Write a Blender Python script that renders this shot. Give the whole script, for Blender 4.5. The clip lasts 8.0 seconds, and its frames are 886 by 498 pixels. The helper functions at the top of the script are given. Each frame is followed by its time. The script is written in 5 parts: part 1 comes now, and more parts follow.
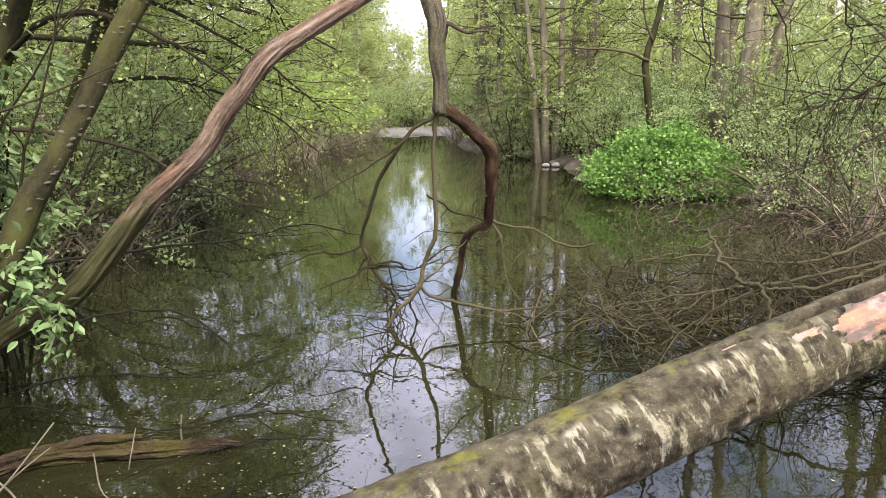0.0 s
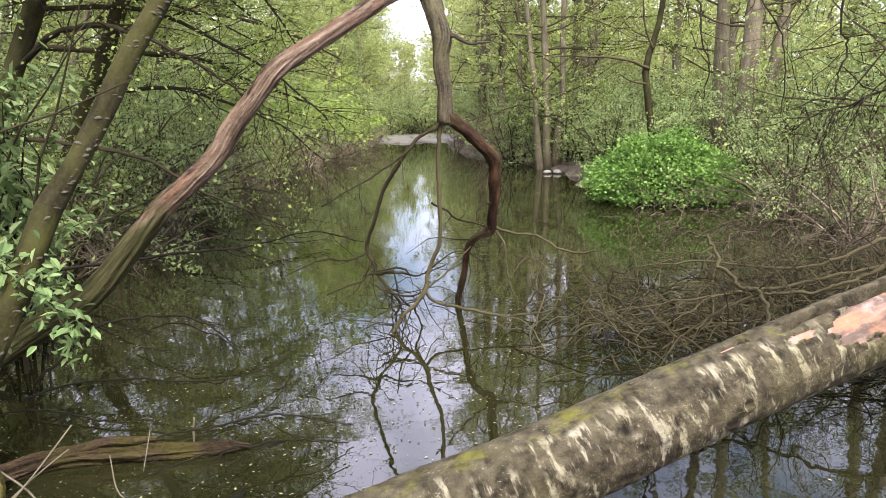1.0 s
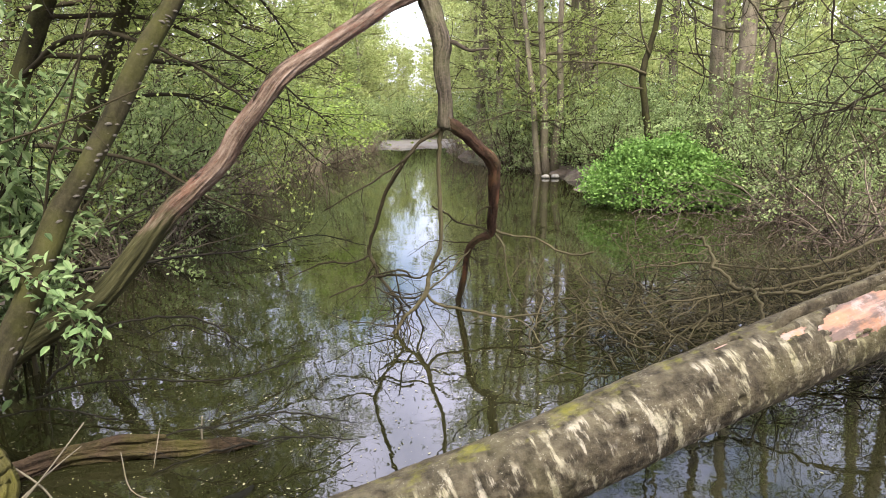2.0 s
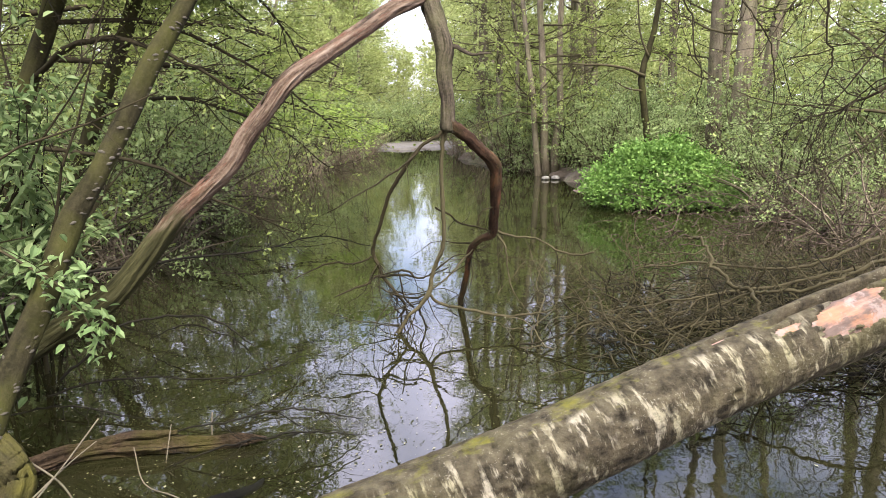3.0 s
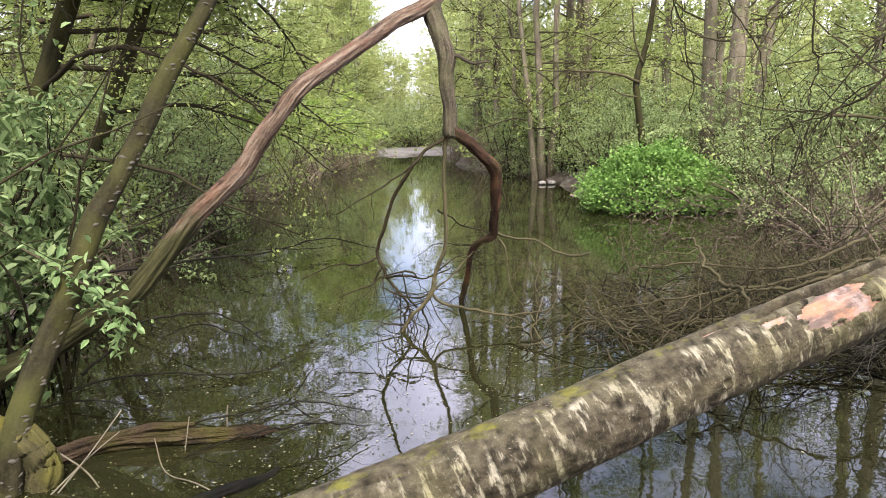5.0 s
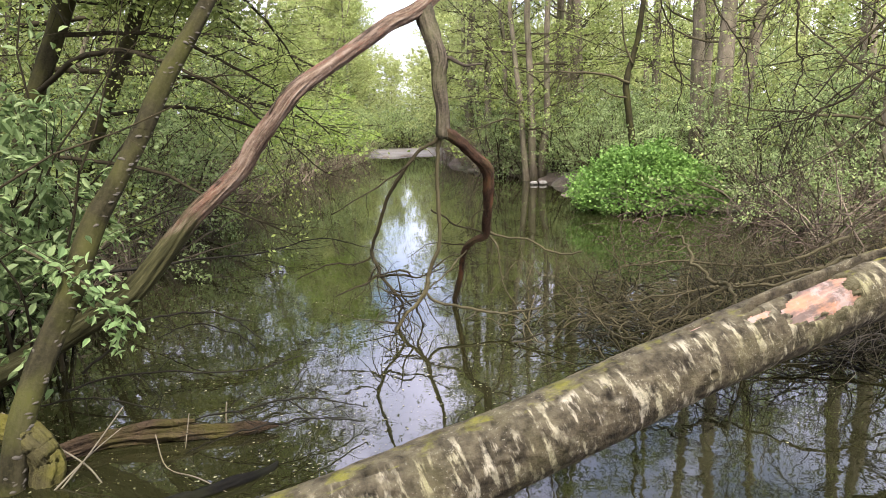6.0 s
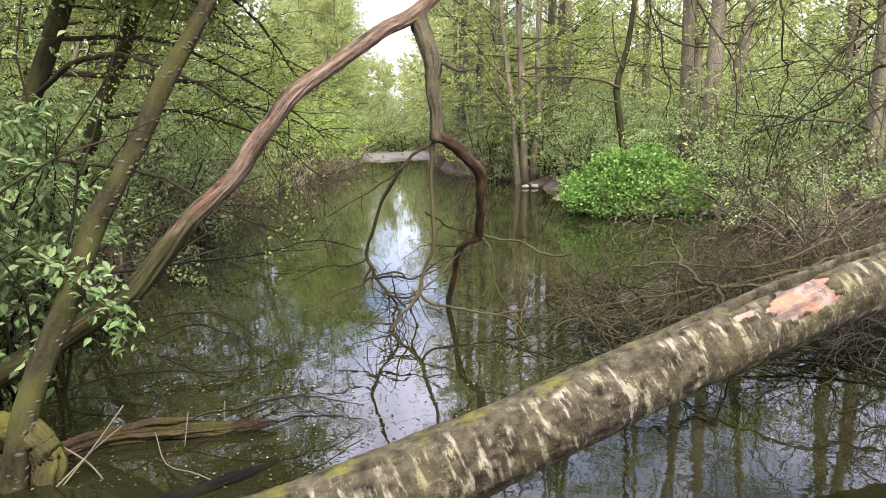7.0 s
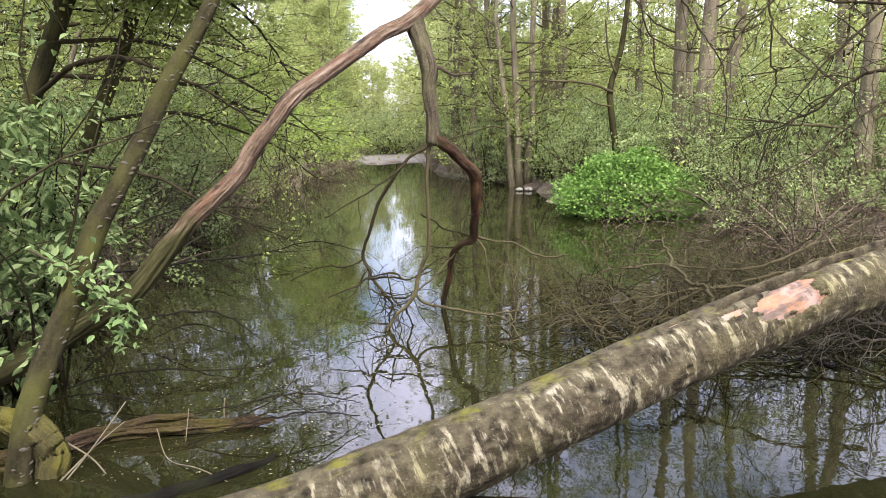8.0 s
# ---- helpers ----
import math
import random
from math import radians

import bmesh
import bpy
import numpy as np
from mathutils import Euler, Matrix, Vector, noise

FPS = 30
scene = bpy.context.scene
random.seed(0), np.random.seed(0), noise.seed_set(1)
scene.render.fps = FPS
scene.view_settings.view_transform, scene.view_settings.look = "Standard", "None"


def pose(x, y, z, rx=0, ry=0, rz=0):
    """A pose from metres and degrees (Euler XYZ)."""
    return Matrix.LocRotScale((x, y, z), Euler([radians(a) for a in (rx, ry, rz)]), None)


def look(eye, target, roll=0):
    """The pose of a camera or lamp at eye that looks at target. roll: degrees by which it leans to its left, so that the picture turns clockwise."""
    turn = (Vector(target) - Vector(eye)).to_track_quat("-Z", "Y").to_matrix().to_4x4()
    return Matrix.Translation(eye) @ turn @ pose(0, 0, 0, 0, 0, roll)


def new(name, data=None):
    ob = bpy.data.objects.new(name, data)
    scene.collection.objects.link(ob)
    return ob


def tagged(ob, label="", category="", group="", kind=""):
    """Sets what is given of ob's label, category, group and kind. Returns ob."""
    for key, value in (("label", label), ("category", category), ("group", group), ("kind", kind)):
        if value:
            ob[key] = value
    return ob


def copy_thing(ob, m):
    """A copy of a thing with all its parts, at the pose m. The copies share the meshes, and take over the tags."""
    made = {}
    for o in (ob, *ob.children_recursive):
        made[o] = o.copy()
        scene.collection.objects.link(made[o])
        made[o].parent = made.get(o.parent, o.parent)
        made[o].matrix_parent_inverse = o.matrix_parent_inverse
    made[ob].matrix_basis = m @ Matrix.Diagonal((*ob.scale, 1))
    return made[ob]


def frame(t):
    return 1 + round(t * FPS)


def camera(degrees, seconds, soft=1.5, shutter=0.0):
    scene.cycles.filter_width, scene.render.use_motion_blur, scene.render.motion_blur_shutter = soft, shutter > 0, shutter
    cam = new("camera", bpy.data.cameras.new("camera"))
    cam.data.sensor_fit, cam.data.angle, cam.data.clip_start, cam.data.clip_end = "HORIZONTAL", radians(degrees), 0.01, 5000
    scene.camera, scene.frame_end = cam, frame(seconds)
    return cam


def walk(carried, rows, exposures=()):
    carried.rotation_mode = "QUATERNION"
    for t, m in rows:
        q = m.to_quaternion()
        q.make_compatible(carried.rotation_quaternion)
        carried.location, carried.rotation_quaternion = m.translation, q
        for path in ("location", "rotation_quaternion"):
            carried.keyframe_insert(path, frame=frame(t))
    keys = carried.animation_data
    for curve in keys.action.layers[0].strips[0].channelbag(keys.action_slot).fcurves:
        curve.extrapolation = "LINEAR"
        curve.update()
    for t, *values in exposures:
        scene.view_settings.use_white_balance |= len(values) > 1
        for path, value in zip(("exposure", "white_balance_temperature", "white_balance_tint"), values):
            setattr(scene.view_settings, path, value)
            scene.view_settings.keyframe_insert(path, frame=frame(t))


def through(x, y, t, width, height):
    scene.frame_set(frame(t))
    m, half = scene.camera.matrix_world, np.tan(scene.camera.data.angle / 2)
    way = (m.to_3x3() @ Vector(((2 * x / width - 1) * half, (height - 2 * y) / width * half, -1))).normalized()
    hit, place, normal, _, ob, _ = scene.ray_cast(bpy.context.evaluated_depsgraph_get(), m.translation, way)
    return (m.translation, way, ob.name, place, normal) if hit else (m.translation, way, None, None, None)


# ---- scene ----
cam = camera(64.19, 8.0, soft=0.8)
walk(cam, [
    (0.0, look((0.0000, -0.0000, 1.6000), (0.0001, 4.8767, 0.4964), -0.629)),
    (0.5, look((-0.0143, -0.0401, 1.6130), (-0.0270, 4.8409, 0.5286), -0.696)),
    (1.0, look((-0.0187, -0.0872, 1.6184), (-0.0300, 4.7996, 0.5606), -0.832)),
    (1.5, look((-0.0256, -0.1339, 1.6176), (-0.0301, 4.7579, 0.5826), -0.933)),
    (3.0, look((-0.0545, -0.2666, 1.6288), (-0.0536, 4.6304, 0.6190), -1.158)),
    (3.5, look((-0.0643, -0.3121, 1.6330), (-0.0665, 4.5866, 0.6317), -1.228)),
    (4.0, look((-0.0762, -0.3598, 1.6351), (-0.0733, 4.5418, 0.6478), -1.208)),
    (4.5, look((-0.0903, -0.4038, 1.6349), (-0.0773, 4.5001, 0.6593), -1.195)),
    (6.0, look((-0.1130, -0.5308, 1.6400), (-0.0268, 4.3741, 0.6731), -1.427)),
    (6.5, look((-0.1208, -0.5720, 1.6437), (0.0012, 4.3341, 0.6868), -1.450)),
    (7.0, look((-0.1300, -0.6159, 1.6435), (0.0156, 4.2922, 0.7003), -1.311)),
    (7.5, look((-0.1391, -0.6616, 1.6452), (0.0291, 4.2490, 0.7193), -1.145)),
    (8.0, look((-0.1480, -0.7040, 1.6478), (0.0440, 4.2062, 0.7238), -1.036)),
])

# ---- world, sun and exposure ----
SUN_UP, SUN_TURN = radians(54), radians(165)
world = bpy.data.worlds.new("overcast_sky")
scene.world = world
world.use_nodes = True
wn = world.node_tree
for n in list(wn.nodes):
    wn.nodes.remove(n)
w_out = wn.nodes.new("ShaderNodeOutputWorld")
w_bg = wn.nodes.new("ShaderNodeBackground")
w_sky = wn.nodes.new("ShaderNodeTexSky")
w_sky.sky_type = "NISHITA"
w_sky.sun_disc = False
w_sky.sun_elevation, w_sky.sun_rotation = SUN_UP, SUN_TURN
w_sky.air_density, w_sky.dust_density, w_sky.ozone_density = 1.0, 4.0, 1.0
# broken cloud over the blue
w_tc = wn.nodes.new("ShaderNodeTexCoord")
w_noise = wn.nodes.new("ShaderNodeTexNoise")
w_noise.inputs["Scale"].default_value = 3.2
w_noise.inputs["Detail"].default_value = 8.0
w_ramp = wn.nodes.new("ShaderNodeValToRGB")
w_ramp.color_ramp.elements[0].position = 0.36
w_ramp.color_ramp.elements[1].position = 0.58
w_mix = wn.nodes.new("ShaderNodeMix")
w_mix.data_type = "RGBA"
w_mix.inputs["B"].default_value = (8.6, 8.4, 11.0, 1)
wn.links.new(w_tc.outputs["Generated"], w_noise.inputs["Vector"])
wn.links.new(w_noise.outputs["Fac"], w_ramp.inputs["Fac"])
wn.links.new(w_ramp.outputs["Color"], w_mix.inputs["Factor"])
wn.links.new(w_sky.outputs["Color"], w_mix.inputs["A"])
wn.links.new(w_mix.outputs["Result"], w_bg.inputs["Color"])
w_bg.inputs["Strength"].default_value = 0.125
wn.links.new(w_bg.outputs["Background"], w_out.inputs["Surface"])

sun_data = bpy.data.lights.new("sun", "SUN")
sun_data.energy, sun_data.angle, sun_data.color = 3.0, radians(25), (1.0, 0.96, 0.88)
sun = new("sun", sun_data)
sun.matrix_world = look((0, 0, 30), (0 + math.sin(SUN_TURN) * -math.cos(SUN_UP), math.cos(SUN_TURN) * -math.cos(SUN_UP), 30 - math.sin(SUN_UP)))
scene.view_settings.exposure = 2.04


# ---- materials ----
def nodes_of(name):
    m = bpy.data.materials.new(name)
    m.use_nodes = True
    nt = m.node_tree
    return m, nt, nt.nodes["Principled BSDF"], nt.nodes["Material Output"]


def ramp(nt, source, stops):
    r = nt.nodes.new("ShaderNodeValToRGB")
    while len(r.color_ramp.elements) < len(stops):
        r.color_ramp.elements.new(0.5)
    for e, (p, c) in zip(r.color_ramp.elements, stops):
        e.position, e.color = p, (*c, 1) if len(c) == 3 else c
    nt.links.new(source, r.inputs["Fac"])
    return r.outputs["Color"]


def grey(nt, source, lo, hi):
    return ramp(nt, source, [(lo, (0, 0, 0)), (hi, (1, 1, 1))])


def noise_of(nt, vector, scale, detail=5.0, rough=0.55, stretch=(1, 1, 1)):
    mp = nt.nodes.new("ShaderNodeMapping")
    mp.inputs["Scale"].default_value = stretch
    nt.links.new(vector, mp.inputs["Vector"])
    n = nt.nodes.new("ShaderNodeTexNoise")
    n.inputs["Scale"].default_value, n.inputs["Detail"].default_value, n.inputs["Roughness"].default_value = scale, detail, rough
    nt.links.new(mp.outputs["Vector"], n.inputs["Vector"])
    return n.outputs["Fac"]


def mixed(nt, fac, a, b):
    m = nt.nodes.new("ShaderNodeMix")
    m.data_type = "RGBA"
    for key, v in (("Factor", fac), ("A", a), ("B", b)):
        if isinstance(v, bpy.types.NodeSocket):
            nt.links.new(v, m.inputs[key])
        elif key == "Factor":
            m.inputs[key].default_value = v
        else:
            m.inputs[key].default_value = (*v, 1)
    return m.outputs["Result"]


def times(nt, a, b, op="MULTIPLY"):
    m = nt.nodes.new("ShaderNodeMath")
    m.operation = op
    for i, v in enumerate((a, b)):
        if isinstance(v, bpy.types.NodeSocket):
            nt.links.new(v, m.inputs[i])
        else:
            m.inputs[i].default_value = v
    return m.outputs["Value"]


def bump(nt, bsdf, height, strength, distance):
    b = nt.nodes.new("ShaderNodeBump")
    b.inputs["Strength"].default_value, b.inputs["Distance"].default_value = strength, distance
    nt.links.new(height, b.inputs["Height"])
    nt.links.new(b.outputs["Normal"], bsdf.inputs["Normal"])


def coord(nt, kind):
    return nt.nodes.new("ShaderNodeTexCoord").outputs[kind]


def upward(nt):
    g = nt.nodes.new("ShaderNodeNewGeometry")
    s = nt.nodes.new("ShaderNodeSeparateXYZ")
    nt.links.new(g.outputs["Normal"], s.inputs["Vector"])
    return s.outputs["Z"]


def bark(name, dark, light, moss=(0.10, 0.12, 0.03), moss_amount=0.5, patch=None, fine=60, furrow=26, rough=0.9, along=0.16, relief=0.012):
    """Furrowed bark: streaks along the stem, blotches, a film of moss, sometimes bare patches."""
    m, nt, b, _ = nodes_of(name)
    uv, ob = coord(nt, "UV"), coord(nt, "Object")
    streak = noise_of(nt, uv, furrow, 6, 0.6, (1, along, 1))
    blotch = noise_of(nt, ob, 7, 4)
    grain = noise_of(nt, ob, fine, 4, 0.6)
    col = ramp(nt, streak, [(0.32, dark), (0.68, light)])
    col = mixed(nt, times(nt, grey(nt, blotch, 0.35, 0.7), 0.45), col, [v * 0.55 for v in dark])
    if patch:
        col = mixed(nt, grey(nt, noise_of(nt, uv, 5, 5, 0.6, (1, 0.35, 1)), 0.52, 0.6), col, patch)
    mossy = times(nt, grey(nt, noise_of(nt, ob, 4.5, 5), 0.42, 0.72), moss_amount)
    col = mixed(nt, mossy, col, moss)
    col = mixed(nt, times(nt, grey(nt, grain, 0.45, 0.75), 0.35), col, [min(1, v * 1.5) for v in light])
    nt.links.new(col, b.inputs["Base Color"])
    b.inputs["Roughness"].default_value = rough
    b.inputs["Specular IOR Level"].default_value = 0.06
    bump(nt, b, times(nt, streak, times(nt, grain, 0.4), "ADD"), 0.9, relief)
    return m


def leafy(name, dark, mid, light, through=0.45, rough=0.55):
    """Leaf: each one its own green, some light let through."""
    m, nt, b, out = nodes_of(name)
    g = nt.nodes.new("ShaderNodeNewGeometry")
    big = noise_of(nt, coord(nt, "Object"), 0.9, 3)
    val = times(nt, times(nt, g.outputs["Random Per Island"], 0.65), times(nt, big, 0.45), "ADD")
    col = ramp(nt, val, [(0.12, dark), (0.5, mid), (0.88, light)])
    nt.links.new(col, b.inputs["Base Color"])
    b.inputs["Roughness"].default_value = rough
    b.inputs["Specular IOR Level"].default_value = 0.15
    tr = nt.nodes.new("ShaderNodeBsdfTranslucent")
    nt.links.new(col, tr.inputs["Color"])
    mx = nt.nodes.new("ShaderNodeMixShader")
    mx.inputs["Fac"].default_value = through
    nt.links.new(b.outputs["BSDF"], mx.inputs[1])
    nt.links.new(tr.outputs["BSDF"], mx.inputs[2])
    nt.links.new(mx.outputs["Shader"], out.inputs["Surface"])
    return m


def twiggy(name, dark, light):
    m, nt, b, _ = nodes_of(name)
    g = nt.nodes.new("ShaderNodeNewGeometry")
    n = noise_of(nt, coord(nt, "Object"), 9, 5)
    val = times(nt, times(nt, g.outputs["Random Per Island"], 0.6), times(nt, n, 0.5), "ADD")
    nt.links.new(ramp(nt, val, [(0.2, dark), (0.8, light)]), b.inputs["Base Color"])
    b.inputs["Roughness"].default_value = 0.9
    b.inputs["Specular IOR Level"].default_value = 0.08
    bump(nt, b, noise_of(nt, coord(nt, "Object"), 120, 3), 0.5, 0.004)
    return m


def stripped_material():
    """Pinkish bare wood in long strips, ragged dark bark left on the upper side, olive bark near the foot."""
    m, nt, b, _ = nodes_of("red_stripped_bark")
    uv, ob = coord(nt, "UV"), coord(nt, "Object")
    streak = noise_of(nt, uv, 34, 6, 0.66, (1, 0.11, 1))
    strip = noise_of(nt, uv, 13, 6, 0.7, (1, 0.16, 1))
    broad = noise_of(nt, uv, 6, 6, 0.7, (1, 0.30, 1))
    grain = noise_of(nt, ob, 70, 4, 0.6)
    wood = ramp(nt, streak, [(0.30, (0.026, 0.016, 0.011)), (0.50, (0.092, 0.062, 0.043)), (0.72, (0.205, 0.162, 0.125))])
    wood = mixed(nt, times(nt, grey(nt, strip, 0.52, 0.60), 0.75), wood, (0.095, 0.044, 0.028))
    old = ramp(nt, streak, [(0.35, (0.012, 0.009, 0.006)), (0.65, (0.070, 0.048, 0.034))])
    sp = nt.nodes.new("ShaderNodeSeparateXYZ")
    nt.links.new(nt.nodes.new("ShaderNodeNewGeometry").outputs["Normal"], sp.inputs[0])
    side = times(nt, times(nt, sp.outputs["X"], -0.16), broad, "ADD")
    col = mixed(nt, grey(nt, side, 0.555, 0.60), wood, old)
    col = mixed(nt, grey(nt, noise_of(nt, uv, 20, 5, 0.6, (1, 0.10, 1)), 0.60, 0.66), col, (0.020, 0.014, 0.010))
    sq = nt.nodes.new("ShaderNodeSeparateXYZ")
    nt.links.new(ob, sq.inputs[0])
    foot = times(nt, times(nt, times(nt, sq.outputs["Z"], -0.9), times(nt, broad, 1.2), "ADD"), 1.0, "ADD")
    olive = ramp(nt, streak, [(0.32, (0.012, 0.011, 0.005)), (0.55, (0.040, 0.038, 0.016)), (0.78, (0.105, 0.096, 0.054))])
    col = mixed(nt, times(nt, grey(nt, grain, 0.5, 0.75), 0.3), col, (0.24, 0.20, 0.165))
    col = mixed(nt, grey(nt, foot, 0.52, 0.72), col, olive)
    nt.links.new(col, b.inputs["Base Color"])
    b.inputs["Roughness"].default_value = 0.85
    b.inputs["Specular IOR Level"].default_value = 0.07
    bump(nt, b, times(nt, times(nt, streak, strip, "ADD"), times(nt, grain, 0.3), "ADD"), 1.0, 0.018)
    return m


M_RED = stripped_material()
M_STEM = bark("grey_brown_bark", (0.010, 0.008, 0.006), (0.085, 0.068, 0.050), moss_amount=0.2, furrow=46, along=0.07)
M_STRIPPED = bark("stripped_brown_branch", (0.009, 0.006, 0.004), (0.060, 0.034, 0.022), moss_amount=0.2, patch=(0.095, 0.042, 0.022), furrow=40)
M_NEAR = bark("mossy_olive_bark", (0.007, 0.0065, 0.0035), (0.036, 0.031, 0.016), moss=(0.040, 0.040, 0.011), moss_amount=0.9, furrow=14)
M_TREE = bark("woodland_bark", (0.055, 0.045, 0.032), (0.190, 0.158, 0.115), moss=(0.10, 0.115, 0.04), moss_amount=0.45, furrow=12)
M_ROT = bark("rotten_wood", (0.006, 0.004, 0.0028), (0.066, 0.045, 0.028), moss=(0.048, 0.045, 0.010), moss_amount=0.8, furrow=30, along=0.10, relief=0.05)
M_DARKWET = bark("wet_black_wood", (0.003, 0.003, 0.003), (0.010, 0.009, 0.007), moss_amount=0.05, rough=0.95)
M_STUMP = bark("mossy_stump", (0.025, 0.022, 0.012), (0.075, 0.065, 0.028), moss=(0.085, 0.078, 0.010), moss_amount=0.8, furrow=26, fine=90, relief=0.03)
M_TWIG = twiggy("bare_twigs", (0.010, 0.0085, 0.005), (0.066, 0.056, 0.030))
M_TWIG_DARK = twiggy("dark_twigs", (0.006, 0.005, 0.003), (0.032, 0.026, 0.014))
M_TWIG_BLACK = twiggy("black_wet_twigs", (0.003, 0.0028, 0.0022), (0.014, 0.012, 0.008))
M_TWIG_PALE = twiggy("pale_dead_twigs", (0.05, 0.042, 0.030), (0.135, 0.115, 0.082))
M_BARE = twiggy("bare_shrub_twigs", (0.055, 0.043, 0.030), (0.190, 0.155, 0.110))
M_TWIG_BROWN = twiggy("brown_brush", (0.026, 0.019, 0.015), (0.092, 0.068, 0.052))

G_SPRING = leafy("spring_leaves", (0.110, 0.138, 0.036), (0.205, 0.252, 0.070), (0.315, 0.365, 0.120), 0.5)
G_SHRUB = leafy("shrub_leaves", (0.115, 0.155, 0.055), (0.215, 0.280, 0.105), (0.320, 0.385, 0.170), 0.5)
G_BUSH = leafy("bright_bush_leaves", (0.050, 0.105, 0.020), (0.115, 0.210, 0.042), (0.205, 0.320, 0.085), 0.42)
G_NEAR = leafy("soft_green_leaves", (0.050, 0.082, 0.027), (0.110, 0.155, 0.056), (0.215, 0.270, 0.122), 0.42)
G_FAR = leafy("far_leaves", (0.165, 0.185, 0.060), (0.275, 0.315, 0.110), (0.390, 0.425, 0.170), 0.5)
G_YOUNG = leafy("yellow_green_leaves", (0.13, 0.20, 0.036), (0.205, 0.285, 0.056), (0.285, 0.365, 0.085), 0.5)
G_SPRAY = leafy("pale_spray_leaves", (0.085, 0.14, 0.050), (0.145, 0.215, 0.080), (0.22, 0.29, 0.125), 0.4)
G_LITTER = leafy("fallen_leaves", (0.06, 0.055, 0.030), (0.12, 0.115, 0.062), (0.21, 0.20, 0.12), 0.1)


def water_material():
    m, nt, b, _ = nodes_of("pond_water")
    ob = coord(nt, "Object")
    murk = noise_of(nt, ob, 0.8, 4)
    col = ramp(nt, murk, [(0.3, (0.0065, 0.0070, 0.0022)), (0.7, (0.013, 0.0125, 0.0045))])
    # a thin film of pollen drifting in patches
    film = times(nt, grey(nt, noise_of(nt, ob, 0.45, 5, 0.6), 0.42, 0.62), grey(nt, noise_of(nt, ob, 26, 4, 0.7, (1, 0.6, 1)), 0.40, 0.62))
    col = mixed(nt, times(nt, film, 0.16), col, (0.055, 0.052, 0.026))
    nt.links.new(col, b.inputs["Base Color"])
    b.inputs["Roughness"].default_value = 0.02
    b.inputs["IOR"].default_value = 1.48
    b.inputs["Specular IOR Level"].default_value = 0.55
    bump(nt, b, noise_of(nt, ob, 5.0, 3, 0.5), 0.06, 0.02)
    return m


def ground_material():
    m, nt, b, _ = nodes_of("woodland_floor")
    ob = coord(nt, "Object")
    broad, mid, fine = noise_of(nt, ob, 0.5, 4), noise_of(nt, ob, 5, 6, 0.65), noise_of(nt, ob, 45, 4, 0.65)
    col = ramp(nt, mid, [(0.3, (0.035, 0.026, 0.018)), (0.55, (0.088, 0.066, 0.049)), (0.75, (0.15, 0.116, 0.085))])
    col = mixed(nt, grey(nt, broad, 0.5, 0.68), col, (0.07, 0.10, 0.03))
    col = mixed(nt, times(nt, grey(nt, fine, 0.5, 0.7), 0.5), col, (0.18, 0.14, 0.10))
    nt.links.new(col, b.inputs["Base Color"])
    b.inputs["Roughness"].default_value = 0.95
    bump(nt, b, times(nt, mid, fine, "ADD"), 0.8, 0.05)
    return m


def stone_material():
    m, nt, b, _ = nodes_of("pale_stone")
    n = noise_of(nt, coord(nt, "Object"), 14, 6)
    nt.links.new(ramp(nt, n, [(0.3, (0.10, 0.09, 0.075)), (0.7, (0.24, 0.225, 0.20))]), b.inputs["Base Color"])
    b.inputs["Roughness"].default_value = 0.9
    bump(nt, b, n, 0.6, 0.02)
    return m


